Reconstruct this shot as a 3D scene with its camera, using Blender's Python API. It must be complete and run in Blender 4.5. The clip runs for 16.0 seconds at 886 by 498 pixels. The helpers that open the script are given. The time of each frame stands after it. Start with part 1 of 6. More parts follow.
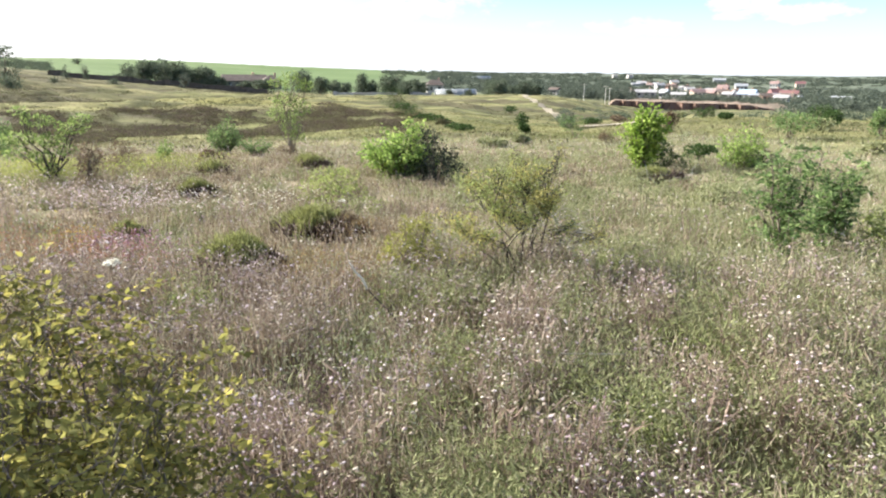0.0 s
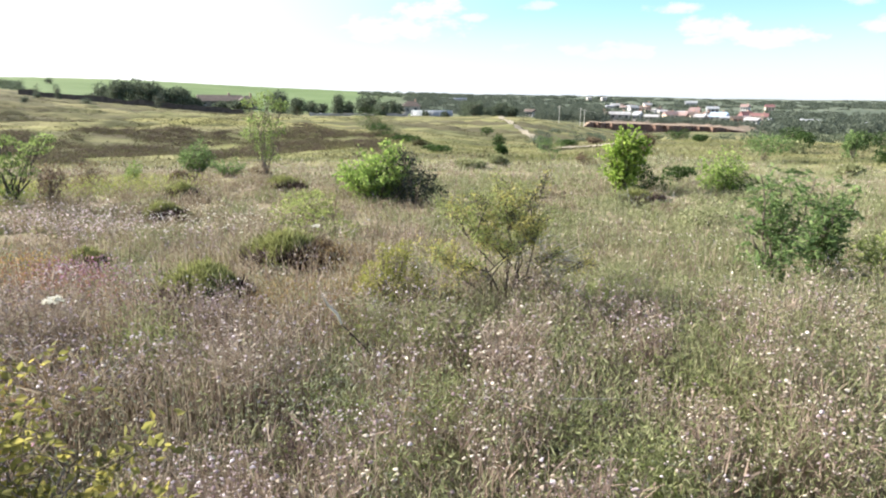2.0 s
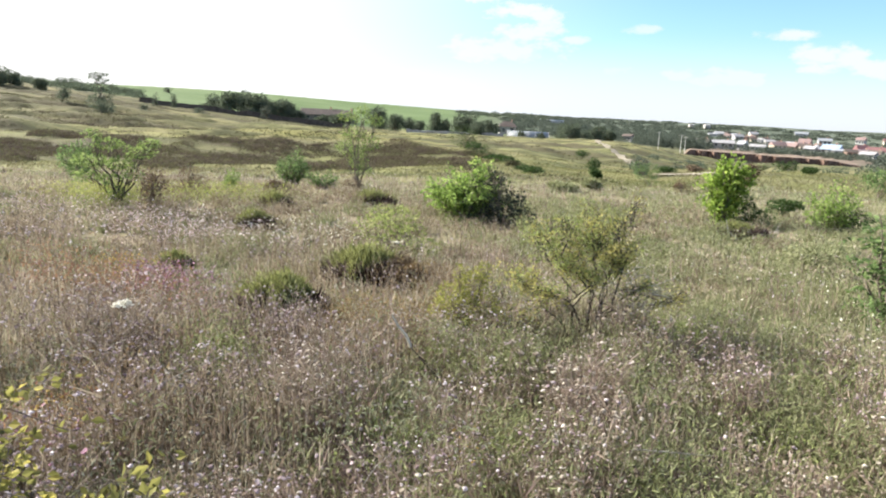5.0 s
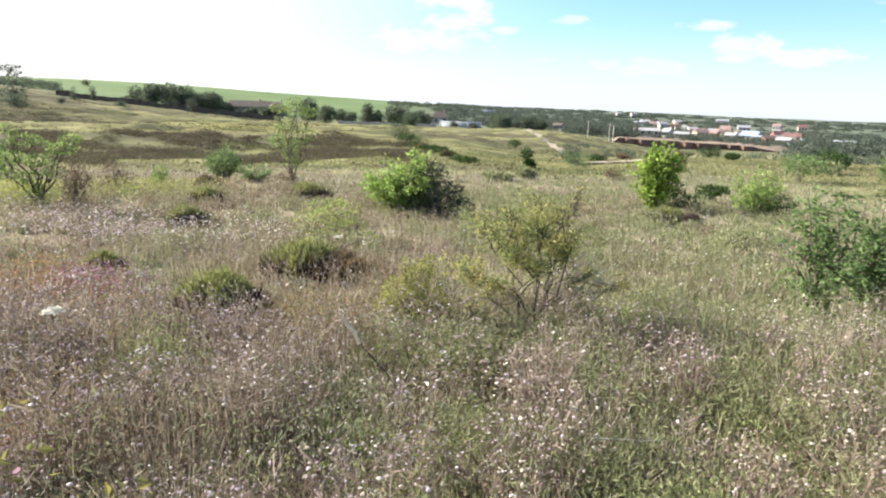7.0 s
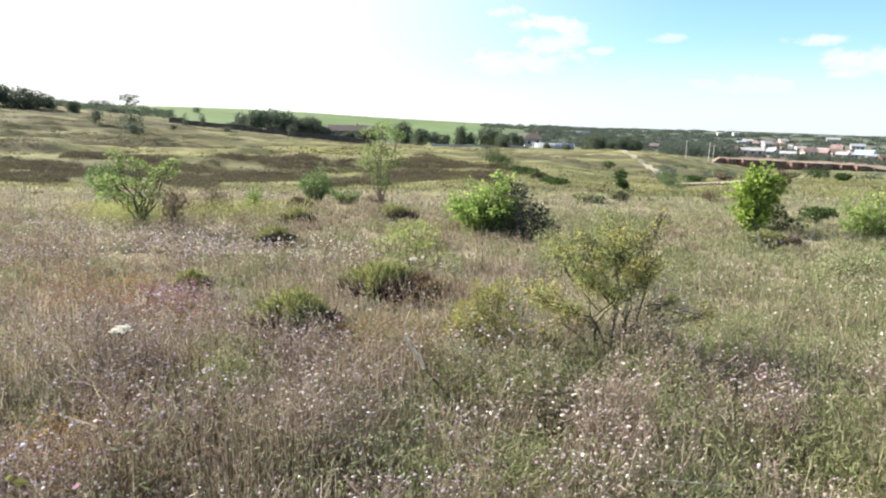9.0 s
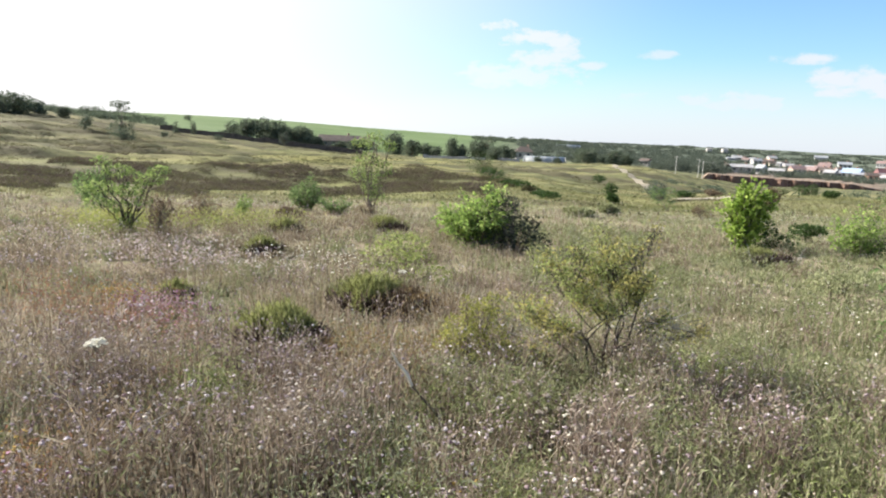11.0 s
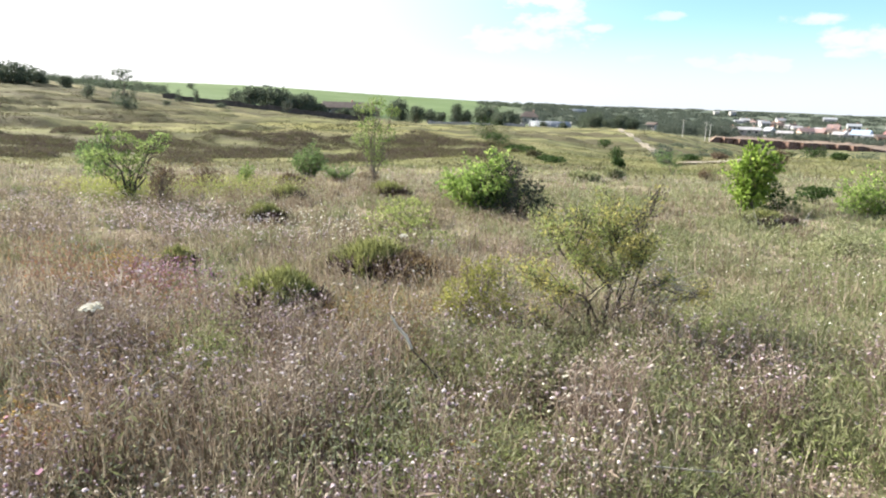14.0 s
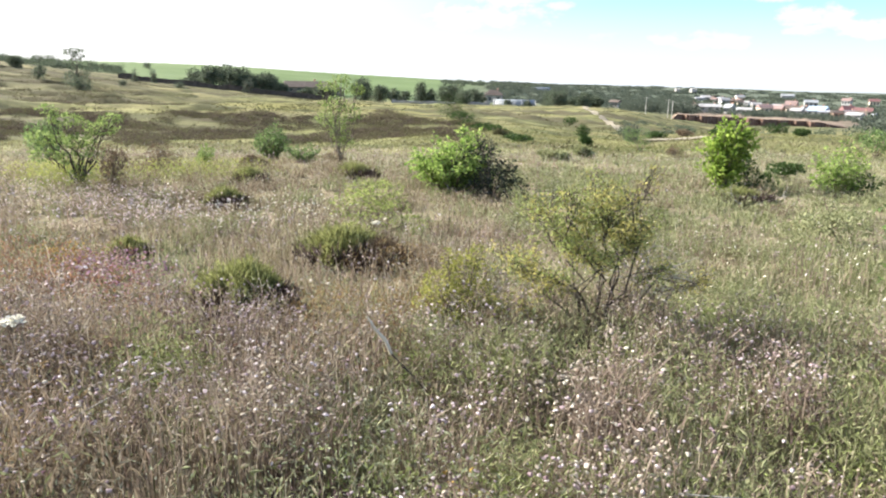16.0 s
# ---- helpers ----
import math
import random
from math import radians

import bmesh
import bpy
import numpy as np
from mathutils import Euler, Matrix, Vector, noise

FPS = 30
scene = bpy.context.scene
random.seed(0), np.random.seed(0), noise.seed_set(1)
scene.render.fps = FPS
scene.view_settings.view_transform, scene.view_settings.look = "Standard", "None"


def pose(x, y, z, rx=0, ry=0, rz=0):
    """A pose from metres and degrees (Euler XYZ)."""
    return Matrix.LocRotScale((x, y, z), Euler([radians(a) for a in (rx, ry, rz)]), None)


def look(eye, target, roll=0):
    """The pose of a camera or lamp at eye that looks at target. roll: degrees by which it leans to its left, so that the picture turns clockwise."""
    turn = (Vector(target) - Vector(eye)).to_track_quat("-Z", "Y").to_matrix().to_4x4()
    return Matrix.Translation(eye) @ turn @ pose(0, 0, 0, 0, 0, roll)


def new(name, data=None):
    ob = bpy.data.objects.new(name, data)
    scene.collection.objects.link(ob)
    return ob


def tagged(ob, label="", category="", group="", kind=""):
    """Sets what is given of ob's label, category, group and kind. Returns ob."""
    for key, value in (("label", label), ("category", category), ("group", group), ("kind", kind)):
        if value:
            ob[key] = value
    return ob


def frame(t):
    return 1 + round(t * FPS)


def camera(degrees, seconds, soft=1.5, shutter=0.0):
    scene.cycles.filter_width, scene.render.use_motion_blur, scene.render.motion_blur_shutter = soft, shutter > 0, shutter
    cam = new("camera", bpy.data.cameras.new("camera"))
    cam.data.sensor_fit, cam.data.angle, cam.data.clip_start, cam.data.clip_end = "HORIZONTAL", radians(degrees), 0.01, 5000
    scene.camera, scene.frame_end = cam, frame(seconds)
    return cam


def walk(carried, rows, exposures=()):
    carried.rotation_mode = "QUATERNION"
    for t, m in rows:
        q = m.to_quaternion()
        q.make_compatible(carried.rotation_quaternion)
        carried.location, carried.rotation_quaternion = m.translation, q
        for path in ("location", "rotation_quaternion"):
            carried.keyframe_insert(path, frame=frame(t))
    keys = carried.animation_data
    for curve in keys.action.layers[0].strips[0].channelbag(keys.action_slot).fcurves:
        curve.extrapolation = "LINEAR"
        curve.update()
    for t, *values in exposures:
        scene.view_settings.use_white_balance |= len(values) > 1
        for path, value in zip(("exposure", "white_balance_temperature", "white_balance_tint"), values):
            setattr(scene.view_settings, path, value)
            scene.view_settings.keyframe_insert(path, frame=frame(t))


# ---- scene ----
cam = camera(62.85, 16.0, soft=2.1)

# seconds, place, and heading, pitch and lean in degrees
PATH = [
    (0.0, 0.001, -0.001, 1.565, -0.02, -13.62, 0.40),
    (0.5, 0.021, 0.075, 1.564, 2.78, -12.08, 2.19),
    (1.0, 0.008, 0.167, 1.553, 4.47, -12.40, 1.81),
    (1.5, -0.021, 0.257, 1.555, 0.01, -12.18, 2.21),
    (2.0, -0.024, 0.322, 1.549, -1.90, -11.98, 0.71),
    (2.5, 0.053, 0.395, 1.524, -2.40, -12.00, 1.45),
    (3.0, 0.092, 0.424, 1.546, 1.82, -10.13, 3.73),
    (3.5, 0.075, 0.460, 1.553, 3.88, -9.26, 3.24),
    (4.0, 0.055, 0.471, 1.547, 4.99, -9.36, 2.76),
    (4.2, 0.050, 0.492, 1.541, 5.40, -9.49, 2.70),
    (6.3, -0.004, 0.518, 1.536, 3.42, -12.36, 3.23),
    (6.5, -0.012, 0.534, 1.535, 2.59, -12.24, 3.13),
    (7.0, -0.034, 0.565, 1.536, 0.06, -11.18, 2.19),
    (7.5, -0.049, 0.592, 1.537, -2.02, -10.22, 1.85),
    (8.0, -0.029, 0.561, 1.549, -2.64, -10.43, 1.84),
    (8.5, 0.037, 0.651, 1.528, 3.21, -10.04, 1.14),
    (9.0, 0.088, 0.665, 1.533, 7.49, -9.70, 1.42),
    (9.2, 0.093, 0.683, 1.529, 8.61, -9.55, 1.20),
    (11.3, 0.072, 0.769, 1.530, 6.60, -8.75, 2.44),
    (11.5, 0.070, 0.779, 1.527, 6.95, -8.98, 2.44),
    (12.0, 0.072, 0.791, 1.523, 7.22, -9.68, 2.16),
    (12.5, 0.069, 0.793, 1.524, 6.53, -10.24, 2.44),
    (13.0, 0.067, 0.776, 1.528, 5.86, -10.50, 2.55),
    (13.5, 0.096, 0.778, 1.518, 6.14, -10.77, 2.53),
    (14.0, 0.108, 0.799, 1.501, 7.08, -11.41, 1.77),
    (14.5, 0.079, 0.860, 1.495, 6.34, -12.58, 1.24),
    (15.0, 0.019, 0.945, 1.494, 3.56, -12.81, 0.23),
    (15.5, -0.026, 1.049, 1.491, 1.30, -12.69, 0.64),
    (16.0, -0.011, 1.185, 1.473, 4.30, -12.94, 1.45),
]


def heading(x, y, z, turn, tilt, lean):
    """A camera pose from its place, the turn to its left, the tilt upwards and the lean to its left."""
    a, b = radians(turn), radians(tilt)
    ahead = Vector((-math.sin(a) * math.cos(b), math.cos(a) * math.cos(b), math.sin(b)))
    return look((x, y, z), Vector((x, y, z)) + ahead, lean)


EXPOSURES = [(0.0, 1.80), (1.5, 1.72), (3.0, 1.74), (4.0, 1.59), (6.5, 1.66), (8.0, 1.66), (9.0, 1.63), (11.5, 1.45), (12.5, 1.53), (13.5, 1.68), (14.5, 1.68), (16.0, 1.76)]
walk(cam, [(row[0], heading(*row[1:])) for row in PATH], exposures=EXPOSURES)

# ---- world and sun ----
SUN_SIDE, SUN_HIGH = -70.0, 28.0
to_sun = Vector((math.sin(radians(SUN_SIDE)) * math.cos(radians(SUN_HIGH)), math.cos(radians(SUN_SIDE)) * math.cos(radians(SUN_HIGH)), math.sin(radians(SUN_HIGH))))


CLOUDS = (
    (-3.2, 8.6, 1.6, 0.8, 0.9), (0.2, 7.6, 4.4, 0.8, 0.95), (0.6, 6.3, 3.6, 1.1, 0.9), (3.9, 5.8, 1.3, 0.5, 0.8), (-2.0, 5.0, 6.5, 1.6, 0.8),
    (8.6, 6.6, 1.9, 0.4, 0.7), (6.8, 3.6, 2.2, 0.5, 0.6), (18.7, 6.3, 2.5, 0.5, 0.95), (21.3, 5.1, 3.4, 0.9, 1.0), (24.5, 4.1, 5.0, 1.0, 1.0),
    (14.4, 3.4, 5.5, 0.9, 0.8), (31.0, 7.6, 2.4, 0.5, 0.8), (30.5, 6.5, 1.5, 0.4, 0.8), (32.5, 4.9, 2.6, 0.8, 0.95), (29.0, 2.2, 4.0, 0.6, 0.5), (27.0, 9.6, 2.2, 0.5, 0.7),
)


def make_world():
    world = bpy.data.worlds.new("sky")
    world.use_nodes = True
    scene.world = world
    nodes, links = world.node_tree.nodes, world.node_tree.links
    back = nodes["Background"]
    sky = nodes.new("ShaderNodeTexSky")
    sky.sky_type, sky.sun_disc = "NISHITA", False
    sky.sun_elevation, sky.sun_rotation = radians(SUN_HIGH), radians(SUN_SIDE)
    sky.air_density, sky.dust_density, sky.ozone_density = 1.0, 0.5, 1.6
    where = nodes.new("ShaderNodeTexCoord")

    def calc(kind, a, b=None, clamp=False):
        n = nodes.new("ShaderNodeMath")
        n.operation, n.use_clamp = kind, clamp
        for k, v in enumerate((a, b)):
            if v is None:
                continue
            if isinstance(v, (int, float)):
                n.inputs[k].default_value = v
            else:
                links.new(v, n.inputs[k])
        return n.outputs[0]

    def ramp(v, lo, hi):
        n = nodes.new("ShaderNodeMapRange")
        n.interpolation_type = "SMOOTHSTEP"
        links.new(v, n.inputs[0])
        n.inputs[1].default_value, n.inputs[2].default_value = lo, hi
        return n.outputs[0]

    parts = nodes.new("ShaderNodeSeparateXYZ")
    links.new(where.outputs["Generated"], parts.inputs[0])
    x, y, z = parts.outputs
    # a flat layer of fair-weather cloud
    lift = calc("ADD", calc("MAXIMUM", z, 0.0), 0.10)
    layer = nodes.new("ShaderNodeCombineXYZ")
    links.new(calc("DIVIDE", x, lift), layer.inputs[0])
    links.new(calc("DIVIDE", y, lift), layer.inputs[1])
    puffs = nodes.new("ShaderNodeTexNoise")
    puffs.inputs["Scale"].default_value, puffs.inputs["Detail"].default_value, puffs.inputs["Roughness"].default_value = 1.15, 9.0, 0.55
    puffs.inputs["Distortion"].default_value = 0.25
    shift = nodes.new("ShaderNodeVectorMath")
    shift.inputs[1].default_value = (3.2, 0.75, 0.0)
    links.new(layer.outputs[0], shift.inputs[0])
    links.new(shift.outputs[0], puffs.inputs["Vector"])
    high = calc("MULTIPLY", ramp(puffs.outputs["Fac"], 0.46, 0.60), ramp(z, 0.17, 0.30))
    # thin haze that the sun lights through, and haze along the horizon
    turn = nodes.new("ShaderNodeVectorMath")
    turn.operation = "DOT_PRODUCT"
    links.new(where.outputs["Generated"], turn.inputs[0])
    turn.inputs[1].default_value = to_sun
    veil = ramp(turn.outputs["Value"], 0.18, 0.80)
    low = ramp(z, 0.12, 0.0)
    # heaped clouds over the valley: bearing, height, half width, half height, thickness
    side = calc("MULTIPLY", calc("ARCTAN2", x, y), 57.2958)
    up = calc("MULTIPLY", calc("ARCSINE", z), 57.2958)
    heap = nodes.new("ShaderNodeCombineXYZ")
    links.new(side, heap.inputs[0])
    links.new(calc("MULTIPLY", up, 1.9), heap.inputs[1])
    ragged_edge = nodes.new("ShaderNodeTexNoise")
    ragged_edge.inputs["Scale"].default_value, ragged_edge.inputs["Detail"].default_value, ragged_edge.inputs["Roughness"].default_value = 0.42, 8.0, 0.6
    links.new(heap.outputs[0], ragged_edge.inputs["Vector"])
    rough = calc("MULTIPLY", calc("SUBTRACT", ragged_edge.outputs["Fac"], 0.5), 3.6)
    cloud = high
    for b0, e0, rb, re, thick in CLOUDS:
        p = calc("DIVIDE", calc("SUBTRACT", side, b0), rb)
        q = calc("DIVIDE", calc("SUBTRACT", up, e0), re)
        inside = calc("SUBTRACT", 1.0, calc("ADD", calc("MULTIPLY", p, p), calc("MULTIPLY", q, q)))
        cloud = calc("MAXIMUM", cloud, calc("MULTIPLY", ramp(calc("ADD", inside, rough), 0.05, 1.0), thick))
    white = calc("MAXIMUM", calc("MULTIPLY", cloud, 0.92), calc("MAXIMUM", veil, calc("MULTIPLY", low, 0.78)))
    strong = nodes.new("ShaderNodeMix")
    strong.data_type = "RGBA"
    strong.blend_type = "MULTIPLY"
    strong.inputs[0].default_value = 1.0
    links.new(sky.outputs[0], strong.inputs[6])
    strong.inputs[7].default_value = (0.052, 0.0655, 0.081, 1)
    mix = nodes.new("ShaderNodeMix")
    mix.data_type = "RGBA"
    links.new(white, mix.inputs[0])
    links.new(strong.outputs[2], mix.inputs[6])
    glow = nodes.new("ShaderNodeMix")
    glow.data_type = "RGBA"
    links.new(veil, glow.inputs[0])
    glow.inputs[6].default_value, glow.inputs[7].default_value = (0.322, 0.338, 0.378, 1), (0.42, 0.415, 0.41, 1)
    links.new(glow.outputs[2], mix.inputs[7])
    links.new(mix.outputs[2], back.inputs["Color"])
    back.inputs["Strength"].default_value = 1.0


make_world()
lamp = new("sun", bpy.data.lights.new("sun", "SUN"))
lamp.data.energy, lamp.data.angle, lamp.data.color = 5.0, radians(0.55), (1.0, 0.955, 0.88)
lamp.matrix_world = look(to_sun * 50, (0, 0, 0))

# ---- materials ----
class Nodes:
    """A short hand for node materials."""

    def __init__(self, name):
        self.mat = bpy.data.materials.new(name)
        self.mat.use_nodes = True
        self.tree = self.mat.node_tree
        self.shader = self.tree.nodes["Principled BSDF"]
        self.out = self.tree.nodes["Material Output"]

    def add(self, kind, **given):
        node = self.tree.nodes.new("ShaderNode" + kind)
        for key, value in given.items():
            sock = node.inputs[int(key[1:])] if key[0] == "i" and key[1:].isdigit() else node.inputs[key]
            if isinstance(value, bpy.types.NodeSocket):
                self.tree.links.new(value, sock)
            else:
                sock.default_value = value
        return node

    def link(self, a, b):
        self.tree.links.new(a, b)

    def spot(self):
        return self.add("NewGeometry").outputs["Position"]

    def noise(self, scale, detail=4.0, rough=0.55, vector=None):
        node = self.add("TexNoise", Scale=scale, Detail=detail, Roughness=rough)
        self.link(vector or self.spot(), node.inputs["Vector"])
        return node.outputs["Fac"]

    def span(self, value, lo, hi, a=0.0, b=1.0):
        node = self.add("MapRange", i0=value, i1=lo, i2=hi, i3=a, i4=b)
        node.interpolation_type = "SMOOTHSTEP"
        return node.outputs[0]

    def blend(self, fac, a, b, how="MIX"):
        node = self.tree.nodes.new("ShaderNodeMix")
        node.data_type, node.blend_type = "RGBA", how
        for k, v in ((0, fac), (6, a), (7, b)):
            if isinstance(v, bpy.types.NodeSocket):
                self.link(v, node.inputs[k])
            elif k == 0:
                node.inputs[k].default_value = v
            else:
                node.inputs[k].default_value = (*v, 1)
        return node.outputs[2]

    def calc(self, kind, a, b):
        node = self.tree.nodes.new("ShaderNodeMath")
        node.operation = kind
        for k, v in enumerate((a, b)):
            if isinstance(v, bpy.types.NodeSocket):
                self.link(v, node.inputs[k])
            else:
                node.inputs[k].default_value = v
        return node.outputs[0]

    def island(self):
        return self.add("NewGeometry").outputs["Random Per Island"]

    def finish(self, colour, rough=0.8, bump=None, strength=0.4, distance=0.02, gloss=0.25):
        self.link(colour, self.shader.inputs["Base Color"])
        self.shader.inputs["Roughness"].default_value = rough
        self.shader.inputs["Specular IOR Level"].default_value = gloss
        if bump is not None:
            node = self.add("Bump", Strength=strength, Distance=distance, Height=bump)
            self.link(node.outputs[0], self.shader.inputs["Normal"])
        return self.mat

    def thin(self, colour, share):
        """Lets light through, as leaves do."""
        veil = self.add("BsdfTranslucent", Color=colour)
        mix = self.add("MixShader", i0=share, i1=self.shader.outputs[0], i2=veil.outputs[0])
        self.link(mix.outputs[0], self.out.inputs["Surface"])
        return self.mat


def leaf_material(name, dark, mid, light, share=0.35, rough=0.7):
    n = Nodes(name)
    pick = n.island()
    colour = n.blend(n.span(pick, 0.0, 0.6), dark, mid)
    colour = n.blend(n.span(pick, 0.62, 1.0), colour, light)
    colour = n.blend(n.span(n.noise(3.0), 0.35, 0.75, 0.0, 0.5), colour, mid)
    n.finish(colour, rough, gloss=0.12)
    return n.thin(colour, share)


def blade_material(name, shades, patch_shades, patch_size, share=0.3):
    """Grass: every blade has its own shade, and whole patches lean to another."""
    n = Nodes(name)
    pick = n.island()
    colour = n.blend(n.span(pick, 0.05, 0.5), shades[0], shades[1])
    colour = n.blend(n.span(pick, 0.55, 0.98), colour, shades[2])
    colour = n.blend(n.span(n.noise(1 / patch_size, 3.0), 0.46, 0.66, 0.0, 0.75), colour, patch_shades[0])
    shifted = n.add("VectorMath", i0=n.spot(), i1=(37.0, 11.0, 5.0)).outputs[0]
    colour = n.blend(n.span(n.noise(0.6 / patch_size, 3.0, vector=shifted), 0.50, 0.68, 0.0, 0.75), colour, patch_shades[1])
    away = n.add("VectorMath", i0=n.spot(), i1=(-13.0, 29.0, 3.0)).outputs[0]
    colour = n.blend(n.span(n.noise(0.3, 4.0, vector=away), 0.47, 0.60, 0.0, 0.6), colour, patch_shades[-1])
    n.finish(colour, 0.75, gloss=0.2)
    return n.thin(colour, share)


def plain_material(name, a, b, scale, rough=0.8, bump=0.0, gloss=0.3, metal=0.0):
    n = Nodes(name)
    grain = n.noise(scale, 6.0, 0.6)
    colour = n.blend(n.span(grain, 0.3, 0.7), a, b)
    colour = n.blend(n.span(n.noise(scale * 0.15, 3.0), 0.35, 0.75, 0.0, 0.4), colour, tuple(0.65 * v for v in a))
    n.shader.inputs["Metallic"].default_value = metal
    return n.finish(colour, rough, grain if bump else None, bump, 0.5 / scale, gloss)


def ground_material():
    n = Nodes("ground")
    where = n.spot()
    x, y, z = n.add("SeparateXYZ", i0=where).outputs
    flat = n.add("CombineXYZ", i0=x, i1=y).outputs[0]
    far = n.add("VectorMath", i0=flat)
    far.operation = "LENGTH"
    far = far.outputs["Value"]
    fine, mid, wide, huge = n.noise(9.0, 8.0, 0.65), n.noise(0.9, 6.0), n.noise(0.11, 5.0), n.noise(0.012, 5.0)
    soil = n.blend(n.span(fine, 0.3, 0.7), (0.15, 0.12, 0.085), (0.32, 0.265, 0.19))
    # near the start, darker soil paints in the shaded gaps between stems
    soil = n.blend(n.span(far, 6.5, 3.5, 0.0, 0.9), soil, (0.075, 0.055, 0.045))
    near = n.blend(n.span(mid, 0.35, 0.65, 0.0, 0.8), soil, (0.17, 0.16, 0.085))
    # dry pasture beyond the meadow
    dry = n.blend(n.span(fine, 0.25, 0.75), (0.12, 0.125, 0.052), (0.225, 0.215, 0.10))
    dry = n.blend(n.span(wide, 0.40, 0.62), dry, (0.18, 0.185, 0.075))
    dry = n.blend(n.span(mid, 0.52, 0.72, 0.0, 0.6), dry, (0.10, 0.10, 0.045))
    # darker and paler streaks along the slope, as on grazed terraces
    long = n.add("VectorMath", i0=where, i1=(0.16, 0.9, 0.5))
    long.operation = "MULTIPLY"
    streak, thin = n.noise(0.33, 6.0, 0.6, long.outputs[0]), n.noise(1.3, 5.0, 0.6, long.outputs[0])
    dry = n.blend(n.span(streak, 0.48, 0.58, 0.0, 0.95), dry, (0.085, 0.085, 0.038))
    dry = n.blend(n.span(streak, 0.46, 0.36, 0.0, 0.7), dry, (0.235, 0.22, 0.10))
    dry = n.blend(n.span(thin, 0.52, 0.68, 0.0, 0.7), dry, (0.075, 0.07, 0.04))
    dry = n.blend(n.span(n.calc("ADD", x, n.calc("MULTIPLY", n.calc("SUBTRACT", wide, 0.5), 60.0)), -22.0, -60.0, 0.0, 0.55), dry, (0.125, 0.11, 0.06))
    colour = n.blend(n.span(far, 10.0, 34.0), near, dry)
    # broad bands of darker brown and paler straw along the terraces
    bands = n.noise(0.11, 6.0, 0.62, long.outputs[0])
    away = n.span(far, 52.0, 62.0)
    colour = n.blend(n.calc("MULTIPLY", away, n.span(bands, 0.50, 0.58, 0.0, 0.8)), colour, (0.088, 0.076, 0.045))
    colour = n.blend(n.calc("MULTIPLY", away, n.span(bands, 0.46, 0.38, 0.0, 0.7)), colour, (0.25, 0.225, 0.11))
    # brown earth on the broken bank across the hollow, its shade put into the colour
    edge = n.calc("ADD", far, n.calc("MULTIPLY", n.calc("SUBTRACT", wide, 0.5), 16.0))
    bank = n.calc("MULTIPLY", n.calc("MULTIPLY", n.span(edge, 35.0, 39.0), n.span(edge, 60.0, 52.0)), n.calc("MULTIPLY", n.span(x, -6.0, -24.0, 0.0, 0.9), n.span(n.noise(0.2, 6.0, 0.62, long.outputs[0]), 0.40, 0.54, 0.15, 1.0)))
    brown = n.blend(n.span(thin, 0.38, 0.60), (0.10, 0.075, 0.06), (0.055, 0.046, 0.035))
    brown = n.blend(n.span(wide, 0.44, 0.58, 0.0, 0.85), brown, (0.10, 0.10, 0.045))
    colour = n.blend(bank, colour, brown)
    # the lip above it, a sunlit yellow band put into the grass colour
    lip = n.calc("MULTIPLY", n.calc("MULTIPLY", n.span(edge, 58.0, 64.0), n.span(edge, 105.0, 80.0)), n.calc("MULTIPLY", n.calc("MULTIPLY", n.span(x, 0.0, -12.0, 0.0, 0.6), n.span(x, -40.0, -26.0)), n.span(streak, 0.58, 0.44)))
    colour = n.blend(lip, colour, (0.235, 0.225, 0.075))
    # the sown field on the far rise, and farther land
    sown = n.calc("MULTIPLY", n.span(far, 215.0, 260.0), n.span(x, 25.0, -35.0))
    green = n.blend(n.span(huge, 0.35, 0.65), (0.09, 0.135, 0.05), (0.12, 0.165, 0.072))
    colour = n.blend(sown, colour, green)
    beyond = n.calc("MULTIPLY", n.span(far, 170.0, 330.0), n.span(x, -60.0, 20.0))
    # distant tones are greyed: haze is mixed into the land's colour
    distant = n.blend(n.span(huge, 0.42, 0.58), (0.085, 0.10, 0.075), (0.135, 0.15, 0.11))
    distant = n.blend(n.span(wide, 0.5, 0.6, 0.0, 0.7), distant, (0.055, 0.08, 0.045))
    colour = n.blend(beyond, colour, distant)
    # trodden yards and tracks of the village
    yard = n.calc("MULTIPLY", n.calc("MULTIPLY", n.span(far, 235.0, 270.0), n.span(far, 540.0, 440.0)), n.calc("MULTIPLY", n.span(n.calc("DIVIDE", x, y), 0.215, 0.25), n.span(n.calc("DIVIDE", x, y), 0.50, 0.46)))
    colour = n.blend(n.calc("MULTIPLY", yard, 0.85), colour, n.blend(n.span(wide, 0.4, 0.6), (0.13, 0.10, 0.078), (0.21, 0.165, 0.125)))
    # the farthest land fades to a grey that paints the haze
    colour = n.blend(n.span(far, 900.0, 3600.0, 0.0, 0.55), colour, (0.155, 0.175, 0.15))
    return n.finish(colour, 0.95, n.calc("ADD", fine, mid), 0.6, 0.06, 0.1)


